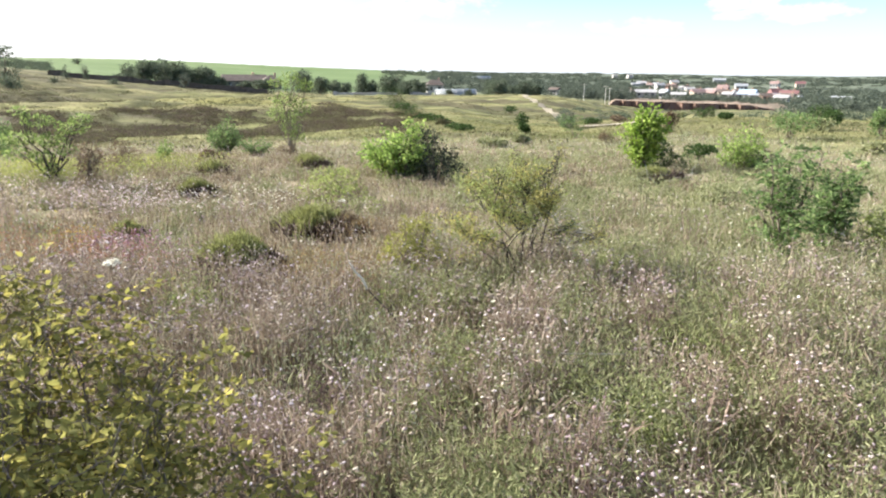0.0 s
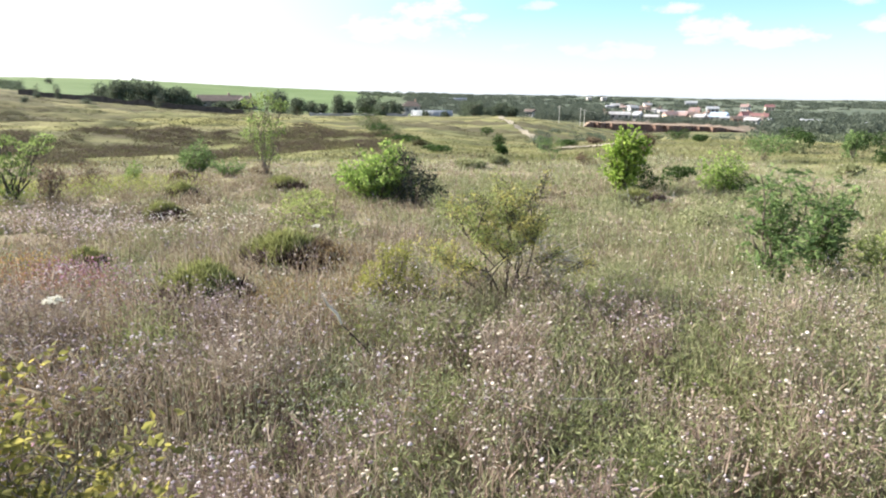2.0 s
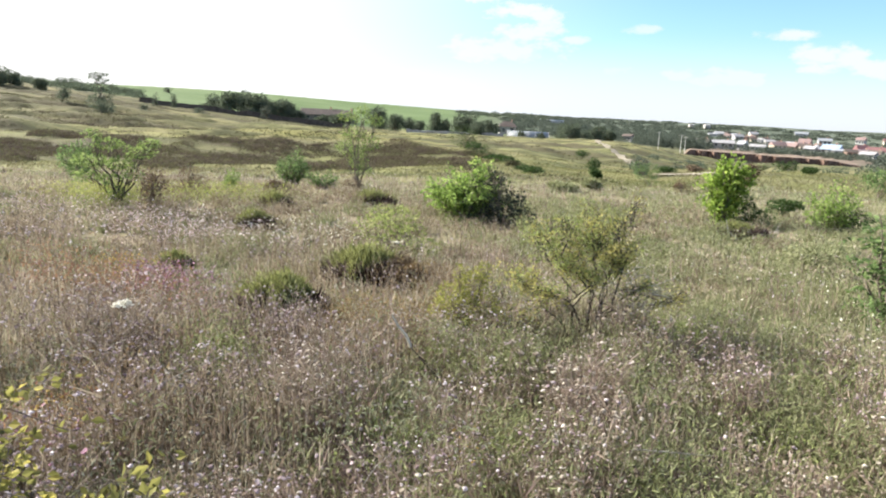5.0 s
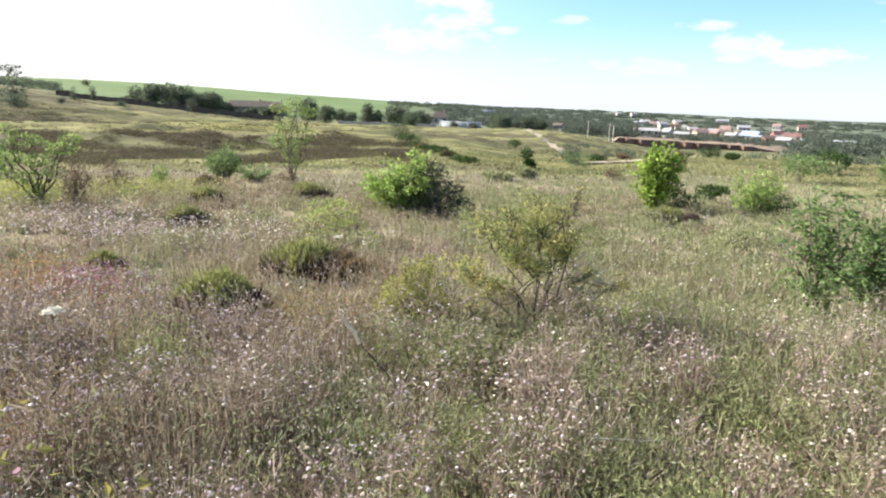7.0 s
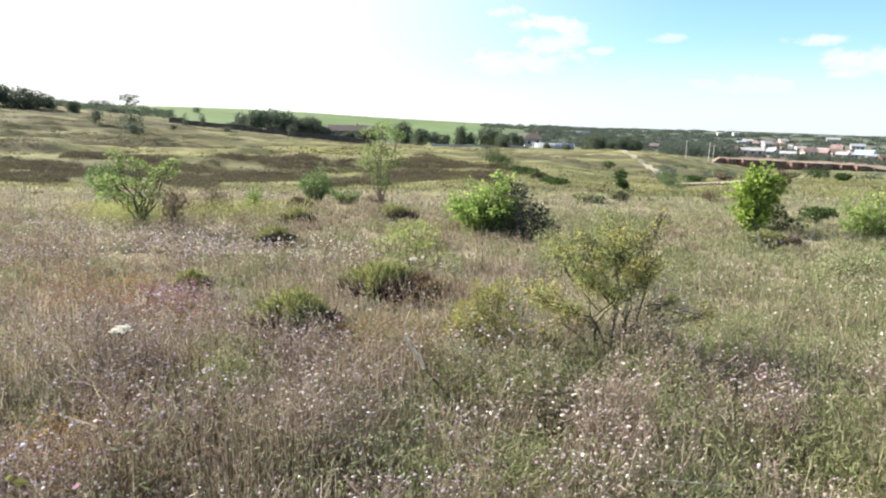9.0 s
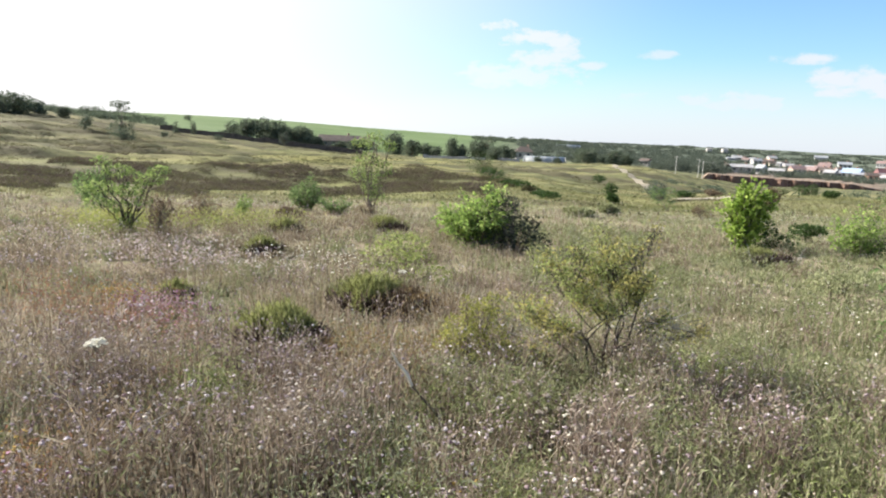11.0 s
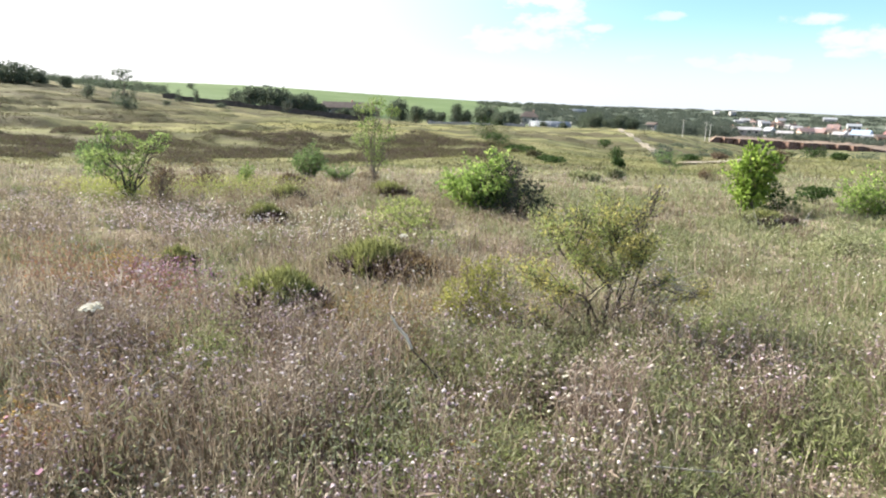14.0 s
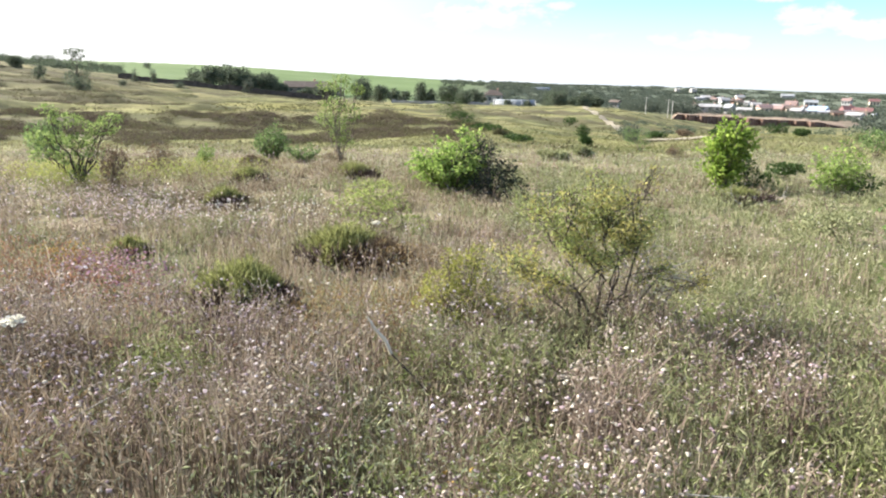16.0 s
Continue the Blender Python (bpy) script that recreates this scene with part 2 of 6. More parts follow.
M = {
    "ground": ground_material(),
    "straw": blade_material("straw", ((0.105, 0.084, 0.06), (0.315, 0.268, 0.19), (0.60, 0.55, 0.43)), ((0.335, 0.24, 0.195), (0.29, 0.27, 0.15), (0.26, 0.265, 0.125)), 1.3),
    "grass": blade_material("grass", ((0.10, 0.11, 0.05), (0.295, 0.30, 0.162), (0.51, 0.49, 0.34)), ((0.185, 0.235, 0.095), (0.31, 0.285, 0.19), (0.20, 0.215, 0.105)), 0.8),
    "far_grass": blade_material("far_grass", ((0.12, 0.115, 0.06), (0.215, 0.195, 0.105), (0.31, 0.28, 0.17)), ((0.13, 0.155, 0.06), (0.18, 0.185, 0.07)), 6.0),
    "pale_straw": blade_material("pale_straw", ((0.26, 0.21, 0.155), (0.44, 0.38, 0.29), (0.64, 0.58, 0.47)), ((0.40, 0.33, 0.22), (0.45, 0.38, 0.28)), 1.0),
    "herb": leaf_material("herb", (0.11, 0.128, 0.055), (0.225, 0.24, 0.115), (0.39, 0.39, 0.22)),
    "stalk": blade_material("stalk", ((0.11, 0.085, 0.065), (0.24, 0.19, 0.145), (0.44, 0.38, 0.30)), ((0.20, 0.165, 0.11), (0.30, 0.215, 0.175)), 1.0),
    "lilac": leaf_material("lilac", (0.23, 0.155, 0.165), (0.43, 0.35, 0.365), (0.74, 0.665, 0.675), 0.2, 0.8),
    "cream": leaf_material("cream", (0.20, 0.145, 0.11), (0.38, 0.325, 0.265), (0.66, 0.60, 0.51), 0.2, 0.8),
    "bark": plain_material("bark", (0.10, 0.08, 0.06), (0.24, 0.20, 0.16), 30.0, 0.9, 0.5),
    "dark_bark": plain_material("dark_bark", (0.045, 0.035, 0.03), (0.12, 0.098, 0.08), 30.0, 0.9, 0.5),
    "grey_wood": plain_material("grey_wood", (0.28, 0.26, 0.23), (0.48, 0.45, 0.40), 40.0, 0.9, 0.4),
    "pale_wood": plain_material("pale_wood", (0.46, 0.41, 0.32), (0.62, 0.57, 0.46), 40.0, 0.85, 0.3),
    "rose_leaf": leaf_material("rose_leaf", (0.13, 0.165, 0.055), (0.265, 0.31, 0.105), (0.42, 0.45, 0.165), 0.52),
    "turned_leaf": leaf_material("turned_leaf", (0.24, 0.22, 0.08), (0.40, 0.37, 0.125), (0.55, 0.49, 0.19), 0.52),
    "yellow_leaf": leaf_material("yellow_leaf", (0.14, 0.155, 0.05), (0.29, 0.295, 0.085), (0.48, 0.45, 0.14), 0.42),
    "bright_leaf": leaf_material("bright_leaf", (0.10, 0.165, 0.042), (0.25, 0.355, 0.09), (0.46, 0.56, 0.17), 0.45),
    "lime_leaf": leaf_material("lime_leaf", (0.10, 0.165, 0.028), (0.23, 0.335, 0.06), (0.42, 0.52, 0.13), 0.45),
    "ash_leaf": leaf_material("ash_leaf", (0.065, 0.108, 0.042), (0.145, 0.218, 0.078), (0.27, 0.36, 0.138), 0.42),
    "pale_leaf": leaf_material("pale_leaf", (0.11, 0.16, 0.05), (0.21, 0.28, 0.09), (0.33, 0.40, 0.15), 0.4),
    "cushion_leaf": leaf_material("cushion_leaf", (0.10, 0.105, 0.045), (0.25, 0.265, 0.10), (0.44, 0.45, 0.19), 0.35),
    "lush": leaf_material("lush", (0.13, 0.16, 0.055), (0.25, 0.295, 0.105), (0.40, 0.44, 0.18), 0.3, 0.7),
    "scrub_leaf": leaf_material("scrub_leaf", (0.075, 0.055, 0.048), (0.115, 0.088, 0.07), (0.165, 0.14, 0.085), 0.25, 0.8),
    "pink": leaf_material("pink", (0.46, 0.35, 0.34), (0.60, 0.49, 0.475), (0.78, 0.70, 0.68), 0.2, 0.8),
    "white_flower": leaf_material("white_flower", (0.66, 0.63, 0.52), (0.76, 0.73, 0.62), (0.84, 0.81, 0.72), 0.25, 0.8),
    "rust": leaf_material("rust", (0.17, 0.09, 0.07), (0.29, 0.16, 0.105), (0.42, 0.26, 0.14), 0.3, 0.7),
    "purple_herb": leaf_material("purple_herb", (0.062, 0.042, 0.043), (0.115, 0.08, 0.076), (0.21, 0.155, 0.14), 0.22, 0.8),
    "grey_herb": leaf_material("grey_herb", (0.13, 0.15, 0.10), (0.25, 0.275, 0.19), (0.42, 0.43, 0.33), 0.25, 0.8),
    "mint": leaf_material("mint", (0.17, 0.185, 0.11), (0.29, 0.315, 0.19), (0.44, 0.465, 0.30), 0.3, 0.8),
    "litter": leaf_material("litter", (0.13, 0.10, 0.07), (0.275, 0.225, 0.155), (0.46, 0.41, 0.30), 0.3, 0.8),
    "seed": leaf_material("seed", (0.12, 0.085, 0.07), (0.24, 0.185, 0.15), (0.40, 0.34, 0.28), 0.2, 0.8),
    "russet": leaf_material("russet", (0.13, 0.085, 0.045), (0.27, 0.185, 0.09), (0.42, 0.32, 0.16), 0.3, 0.8),
    "magenta": leaf_material("magenta", (0.26, 0.12, 0.17), (0.42, 0.24, 0.31), (0.58, 0.42, 0.48), 0.2, 0.8),
    "orange_flower": leaf_material("orange_flower", (0.26, 0.17, 0.05), (0.42, 0.29, 0.08), (0.55, 0.42, 0.14), 0.25, 0.8),
    "tussock": leaf_material("tussock", (0.07, 0.064, 0.038), (0.115, 0.108, 0.055), (0.17, 0.165, 0.08), 0.25, 0.8),
    "olive": leaf_material("olive", (0.135, 0.15, 0.068), (0.255, 0.27, 0.14), (0.40, 0.40, 0.235), 0.3, 0.7),
    "shoot_leaf": leaf_material("shoot_leaf", (0.11, 0.11, 0.04), (0.27, 0.26, 0.08), (0.50, 0.43, 0.12), 0.48),
    # darkened so that the cushions' shaded side lies in the leaf colour
    "shade_skirt_leaf": leaf_material("shade_skirt_leaf", (0.06, 0.042, 0.038), (0.105, 0.076, 0.066), (0.165, 0.125, 0.10), 0.2),
    # brighter leaf colour that paints a sunlit patch
    "sun_herb": leaf_material("sun_herb", (0.20, 0.22, 0.06), (0.33, 0.355, 0.10), (0.47, 0.485, 0.17), 0.4),
    "brown_leaf": leaf_material("brown_leaf", (0.085, 0.06, 0.045), (0.17, 0.125, 0.085), (0.25, 0.20, 0.11), 0.25),
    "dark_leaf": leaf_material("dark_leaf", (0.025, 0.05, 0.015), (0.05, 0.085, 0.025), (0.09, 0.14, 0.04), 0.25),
    # shade_leaf puts the maple bush's shaded side into a leaf colour
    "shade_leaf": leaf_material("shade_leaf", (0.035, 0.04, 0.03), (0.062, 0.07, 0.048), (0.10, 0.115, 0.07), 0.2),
    # tree_leaf and hazy_leaf are lightened and greyed to paint distance haze
    "tree_leaf": leaf_material("tree_leaf", (0.072, 0.09, 0.064), (0.097, 0.12, 0.08), (0.132, 0.158, 0.102), 0.32),
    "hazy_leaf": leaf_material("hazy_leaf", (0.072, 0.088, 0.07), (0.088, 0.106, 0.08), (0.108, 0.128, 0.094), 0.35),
    "red_soil": plain_material("red_soil", (0.115, 0.078, 0.06), (0.185, 0.115, 0.088), 0.2, 0.95, 0.6, 0.1),
    "ledge_soil": plain_material("ledge_soil", (0.19, 0.145, 0.11), (0.27, 0.205, 0.155), 0.3, 0.95, 0.4, 0.1),
    "pale_soil": plain_material("pale_soil", (0.25, 0.22, 0.165), (0.35, 0.31, 0.235), 2.0, 0.95, 0.4, 0.1),
    # white_wall and red_roof are dulled to paint haze over the village
    "white_wall": plain_material("white_wall", (0.31, 0.305, 0.30), (0.42, 0.415, 0.41), 1.5, 0.85),
    "cream_wall": plain_material("cream_wall", (0.55, 0.46, 0.36), (0.66, 0.58, 0.47), 1.5, 0.85),
    "brick_wall": plain_material("brick_wall", (0.33, 0.20, 0.15), (0.46, 0.30, 0.23), 2.0, 0.9),
    "grey_wall": plain_material("grey_wall", (0.30, 0.28, 0.26), (0.44, 0.42, 0.39), 1.5, 0.9),
    "farm_wall": plain_material("farm_wall", (0.14, 0.12, 0.10), (0.21, 0.18, 0.155), 1.5, 0.9),
    "stone_wall": plain_material("stone_wall", (0.06, 0.048, 0.042), (0.12, 0.098, 0.08), 1.8, 0.95, 0.6),
    "red_roof": plain_material("red_roof", (0.17, 0.085, 0.085), (0.23, 0.12, 0.115), 1.5, 0.6),
    "blue_roof": plain_material("blue_roof", (0.24, 0.31, 0.42), (0.31, 0.39, 0.50), 1.5, 0.45),
    "grey_roof": plain_material("grey_roof", (0.30, 0.29, 0.29), (0.44, 0.43, 0.43), 1.5, 0.6),
    "white_roof": plain_material("white_roof", (0.27, 0.28, 0.30), (0.36, 0.37, 0.39), 1.5, 0.5),
    "brown_roof": plain_material("brown_roof", (0.085, 0.065, 0.055), (0.14, 0.11, 0.095), 1.5, 0.7),
    "pink_roof": plain_material("pink_roof", (0.21, 0.145, 0.135), (0.28, 0.20, 0.185), 1.5, 0.7),
    "window": plain_material("window", (0.03, 0.035, 0.04), (0.06, 0.07, 0.08), 3.0, 0.15, 0.0, 0.6),
    "film": plain_material("film", (0.15, 0.17, 0.18), (0.21, 0.235, 0.245), 1.0, 0.35, 0.0, 0.5),
    "concrete": plain_material("concrete", (0.42, 0.40, 0.37), (0.56, 0.54, 0.50), 4.0, 0.9, 0.3),
}
# ---- the lie of the land: heights along bearings from the start of the walk, fitted to the camera's view ----
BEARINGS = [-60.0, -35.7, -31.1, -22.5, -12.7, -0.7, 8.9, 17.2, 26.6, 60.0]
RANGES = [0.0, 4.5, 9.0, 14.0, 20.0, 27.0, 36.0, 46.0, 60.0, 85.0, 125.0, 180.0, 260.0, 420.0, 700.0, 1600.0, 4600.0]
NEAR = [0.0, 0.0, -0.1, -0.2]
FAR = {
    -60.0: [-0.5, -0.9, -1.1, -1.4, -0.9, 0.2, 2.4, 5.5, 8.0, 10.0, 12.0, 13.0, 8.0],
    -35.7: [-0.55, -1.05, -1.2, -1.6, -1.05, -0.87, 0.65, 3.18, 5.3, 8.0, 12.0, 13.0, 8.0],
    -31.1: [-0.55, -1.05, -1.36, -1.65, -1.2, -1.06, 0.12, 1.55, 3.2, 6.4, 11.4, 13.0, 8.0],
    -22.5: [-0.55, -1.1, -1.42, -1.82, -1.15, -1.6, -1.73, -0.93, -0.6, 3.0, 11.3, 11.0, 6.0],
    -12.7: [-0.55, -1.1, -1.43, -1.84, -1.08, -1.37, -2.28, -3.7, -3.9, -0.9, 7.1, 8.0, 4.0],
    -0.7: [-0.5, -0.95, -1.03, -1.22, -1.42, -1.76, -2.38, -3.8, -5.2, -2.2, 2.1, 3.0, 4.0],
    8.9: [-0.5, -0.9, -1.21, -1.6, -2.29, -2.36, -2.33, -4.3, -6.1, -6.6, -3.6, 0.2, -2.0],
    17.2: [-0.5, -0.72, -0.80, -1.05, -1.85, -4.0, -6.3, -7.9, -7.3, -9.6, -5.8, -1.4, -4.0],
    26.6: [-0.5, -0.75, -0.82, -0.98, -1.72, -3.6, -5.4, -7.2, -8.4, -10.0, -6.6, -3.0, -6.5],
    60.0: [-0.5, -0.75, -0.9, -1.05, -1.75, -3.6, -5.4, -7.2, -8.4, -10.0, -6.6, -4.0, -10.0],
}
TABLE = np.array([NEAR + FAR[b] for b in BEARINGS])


def cubic(a, b, c, d, t):
    """Catmull-Rom between b and c."""
    return b + 0.5 * t * (c - a + t * (2 * a - 5 * b + 4 * c - d + t * (3 * (b - c) + d - a)))


def waves(x, y, size, seed):
    """Cheap smooth unevenness between about -1 and 1."""
    rng = np.random.default_rng(seed)
    out = 0 * x
    for n in range(6):
        a, k, p = rng.uniform(0, 2 * np.pi), rng.uniform(0.6, 1.7) / size, rng.uniform(0, 2 * np.pi)
        out = out + np.sin((x * np.cos(a) + y * np.sin(a)) * k * 2 * np.pi + p)
    return out / 3.5


def terrace(x, y):
    """How far across its terrace a spot lies, from 0 at the foot of the bank to 1."""
    step = np.hypot(x, y) / 13.0 + 0.55 * waves(x, y, 55, 8) + 0.05 * waves(x, y, 14, 9)
    return step - np.floor(step)


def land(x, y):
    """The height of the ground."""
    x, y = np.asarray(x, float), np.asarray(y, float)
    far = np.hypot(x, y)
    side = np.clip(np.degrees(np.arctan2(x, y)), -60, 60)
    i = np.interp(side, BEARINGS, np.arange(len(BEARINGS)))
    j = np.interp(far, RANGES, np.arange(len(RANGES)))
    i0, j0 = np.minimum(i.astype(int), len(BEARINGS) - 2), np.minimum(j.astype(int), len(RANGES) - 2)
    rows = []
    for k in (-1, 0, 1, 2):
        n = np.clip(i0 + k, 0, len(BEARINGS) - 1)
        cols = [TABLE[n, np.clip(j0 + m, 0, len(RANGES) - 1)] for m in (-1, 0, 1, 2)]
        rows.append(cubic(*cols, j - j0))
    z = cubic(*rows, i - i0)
    behind = np.clip((np.abs(np.degrees(np.arctan2(x, y))) - 60) / 60, 0, 1)
    z = z * (1 - behind) + behind * np.minimum(far * 0.02, 12)
    rough = np.clip((far - 18) / 60, 0, 1)
    z = z + 0.02 * waves(x, y, 1.7, 3) + rough * (0.22 * waves(x, y, 13, 5) + 0.15 * waves(x, y, 5, 6))
    # old terraces on the rise: a short steep bank, then a shelf
    saw = terrace(x, y)
    saw = np.where(saw < 0.22, saw / 0.22, (1 - saw) / 0.78) - 0.5
    z = z + 0.7 * saw * np.clip((far - 56) / 12, 0, 1) * np.clip((170 - far) / 50, 0, 1) * np.clip((-8 - side) / 10, 0, 1)
    return z + np.clip((far - 600) / 2000, 0, 1) * 5 * waves(x, y, 900, 7)


# ---- builders ----
rng = np.random.default_rng(11)


def mesh_of(name, verts, tris, material, smooth=False):
    """A mesh from arrays of places and triangles."""
    me = bpy.data.meshes.new(name)
    verts, tris = np.asarray(verts, np.float32), np.asarray(tris, np.int32)
    me.vertices.add(len(verts))
    me.vertices.foreach_set("co", verts.ravel())
    me.loops.add(tris.size)
    me.loops.foreach_set("vertex_index", tris.ravel())
    me.polygons.add(len(tris))
    me.polygons.foreach_set("loop_start", np.arange(0, tris.size, 3, dtype=np.int32))
    me.polygons.foreach_set("use_smooth", np.full(len(tris), smooth))
    me.update(calc_edges=True)
    me.materials.append(material)
    return me


def part(name, me, parent, label=""):
    """Links a mesh as one part under a thing or a part."""
    ob = new(name, me)
    ob.parent = parent
    return tagged(ob, label)


def thing(name, x, y, label, category, group="", sink=0.0, turn=0.0):
    """An empty at the foot of a thing that stands on the ground."""
    ob = new(name)
    ob.empty_display_size = 0.2
    ob.matrix_world = pose(x, y, float(land(x, y)) - sink, 0, 0, turn)
    return tagged(ob, label, category, group)


def unit(v):
    return v / np.maximum(np.linalg.norm(v, axis=-1, keepdims=True), 1e-9)


def leaves(places, ways, size, wide=0.5, fold=0.18):
    """Folded diamond leaves at places, pointing along ways. Returns verts, tris."""
    n = len(places)
    size = np.broadcast_to(np.asarray(size, float), (n,))[:, None]
    ways = unit(ways)
    side = unit(np.cross(ways, rng.normal(size=(n, 3))))
    up = np.cross(side, ways)
    a = places
    tip = places + ways * size
    mid = places + ways * size * 0.45 - up * size * fold
    left, right = mid + side * size * wide * 0.5 + up * size * fold * 1.4, mid - side * size * wide * 0.5 + up * size * fold * 1.4
    verts = np.stack([a, left, tip, right], 1).reshape(-1, 3)
    i = 4 * np.arange(n)[:, None]
    return verts, np.concatenate([i + [0, 1, 2], i + [0, 2, 3]])


def tubes(runs, sides=5):
    """Tapered tubes along runs of (points, radii). Returns verts, tris."""
    verts, tris, base = [], [], 0
    ring = np.linspace(0, 2 * np.pi, sides, endpoint=False)
    for points, radii in runs:
        points = np.asarray(points, float)
        along = unit(np.gradient(points, axis=0))
        ref = np.where(np.abs(along[:, 2:3]) > 0.9, [[1.0, 0, 0]], [[0, 0, 1.0]])
        u = unit(np.cross(along, ref))
        v = np.cross(along, u)
        r = np.asarray(radii, float)[:, None, None]
        verts.append((points[:, None] + r * (np.cos(ring)[None, :, None] * u[:, None] + np.sin(ring)[None, :, None] * v[:, None])).reshape(-1, 3))
        for k in range(len(points) - 1):
            for s in range(sides):
                a, b = base + k * sides + s, base + k * sides + (s + 1) % sides
                tris += [(a, b, b + sides), (a, b + sides, a + sides)]
        base += len(points) * sides
    return np.concatenate(verts), np.array(tris)


def limb(start, end, bend, r0, r1, steps=6):
    """One crooked limb."""
    start, end = np.asarray(start, float), np.asarray(end, float)
    t = np.linspace(0, 1, steps)[:, None]
    wob = rng.normal(size=(steps, 3)) * bend * np.linalg.norm(end - start) * np.sin(np.pi * t)
    sag = np.array([0, 0, 1.0]) * np.sin(np.pi * t) * 0.12 * np.linalg.norm((end - start)[:2])
    return start + (end - start) * t + wob + sag, np.linspace(r0, r1, steps)


def in_lumps(lumps, n, shell=0.55):
    """Places in ellipsoids (x, y, z, rx, ry, rz), more of them near the skin, and the ways outwards."""
    lumps = np.asarray(lumps, float)
    share = lumps[:, 3] * lumps[:, 4] + lumps[:, 4] * lumps[:, 5] + lumps[:, 3] * lumps[:, 5]
    pick = rng.choice(len(lumps), n, p=share / share.sum())
    d = unit(rng.normal(size=(n, 3)))
    r = shell + (1 - shell) * rng.random((n, 1)) ** 0.6
    r *= 1 + 0.22 * np.sin(d[:, :1] * 7 + pick[:, None]) * np.cos(d[:, 1:2] * 6 + d[:, 2:] * 5)
    c = lumps[pick]
    return c[:, :3] + d * r * c[:, 3:], d


def bush(name, x, y, label, category, lumps, count, size, leaf, wood="bark", stems=5, stem_r=0.012, group="", droop=0.1, wide=0.5, shell=0.5, twigs=3, sink=0.02):
    """A shrub or tree: stems to the middle of every lump of its crown, twigs, and leaves."""
    ob = thing(name, x, y, label, category, group, sink)
    runs = []
    lumps = np.asarray(lumps, float)
    for k, c in enumerate(lumps):
        foot = np.array([*rng.normal(size=2) * stem_r * (1.2 if stems > 1 else 0.0), 0.0])
        if stems == 1:
            foot[2] = max(0.0, c[2] * rng.uniform(0.25, 0.6)) if k else 0.0
        runs.append(limb(foot, c[:3], 0.05, stem_r * (1.0 if k == 0 or stems > 1 else 0.6), stem_r * 0.3))
        for _ in range(twigs):
            d = unit(rng.normal(size=3) + [0, 0, 0.35])
            s = foot + (c[:3] - foot) * rng.uniform(0.55, 1.0)
            runs.append(limb(s, c[:3] + d * c[3:] * rng.uniform(0.75, 1.02), 0.06, stem_r * 0.35, stem_r * 0.12, 4))
    part("wood" if stems > 1 else "trunk", mesh_of(name + "_wood", *tubes(runs, 5), M[wood], True), ob)
    p, d = in_lumps(lumps, count, shell)
    keep = p[:, 2] > 0.02
    p, d = p[keep], d[keep]
    ways = d + rng.normal(size=p.shape) * 0.7 + [0, 0, -droop]
    v, t = leaves(p, ways, size * rng.uniform(0.6, 1.25, len(p)), wide)
    part("foliage" if stems > 1 else "crown", mesh_of(name + "_leaves", v, t, M[leaf]), ob)["kind"] = "stuff"
    return ob


def shoot_bush(name, x, y, label, category, shoots, high, spread, size, leaf, per=55, lean=(0.0, 0.0), low=0.12, dome=0.5, stem_r=0.01, group="", wide=0.5, flat=0.85, twigs=3):
    """A bush of many leafy shoots that fan out of one foot and end in points."""
    ob = thing(name, x, y, label, category, group, 0.02)
    runs, p, d = [], [], []
    for _ in range(shoots):
        a, q = rng.uniform(0, 2 * np.pi), rng.random() ** 0.5
        top = np.array([math.cos(a) * q * spread, math.sin(a) * q * spread * flat, high * (1 - dome * q * q) * rng.uniform(0.62, 1.06)])
        top[:2] += np.array(lean) * top[2] / high
        foot = np.array([top[0] * 0.22, top[1] * 0.22, 0.0])
        pts, rad = limb(foot, top, 0.04, stem_r, stem_r * 0.25, 8)
        runs.append((pts, rad))
        ends = [(pts, per // 2)]
        for _ in range(twigs):
            s = pts[rng.integers(2, 7)]
            way = unit(rng.normal(size=3) * [1, 1, 0.5] + [math.cos(a) * 0.5, math.sin(a) * 0.5, 0.7])
            tp, tr = limb(s, s + way * high * rng.uniform(0.12, 0.24), 0.05, stem_r * 0.35, stem_r * 0.15, 5)
            runs.append((tp, tr))
            ends.append((tp, per // (2 * twigs)))
        for line, n in ends:
            t = rng.uniform(low if line is pts else 0.2, 1.0, n) * (len(line) - 1)
            k = np.minimum(t.astype(int), len(line) - 2)
            p.append(line[k] + (line[k + 1] - line[k]) * (t - k)[:, None] + rng.normal(size=(n, 3)) * 0.028 * high)
            d.append(rng.normal(size=(n, 3)) * [1, 1, 0.6] + unit(line[-1] - line[0]) * 0.7)
    part("wood", mesh_of(name + "_wood", *tubes(runs, 4), M["bark"], True), ob)
    p, d = np.concatenate(p), np.concatenate(d)
    v, t = leaves(p, d, size * rng.uniform(0.6, 1.3, len(p)), wide)
    part("foliage", mesh_of(name + "_leaves", v, t, M[leaf]), ob)["kind"] = "stuff"
    return ob


def random_lumps(n, width, depth, height, low=0.3, r=0.35):
    """A crown's uneven lumps."""
    out = []
    for _ in range(n):
        a, q = rng.uniform(0, 2 * np.pi), rng.random() ** 0.5
        z = height * rng.uniform(low, 1 - r * 0.55)
        thin = 1.0 - 0.55 * max(0.0, (z / height - 0.5) * 2)
        s = r * rng.uniform(0.7, 1.3)
        out.append((math.cos(a) * q * width * 0.38 * thin, math.sin(a) * q * depth * 0.38 * thin, z, width * s * 0.7, depth * s * 0.7, height * s * 0.62))
    return out


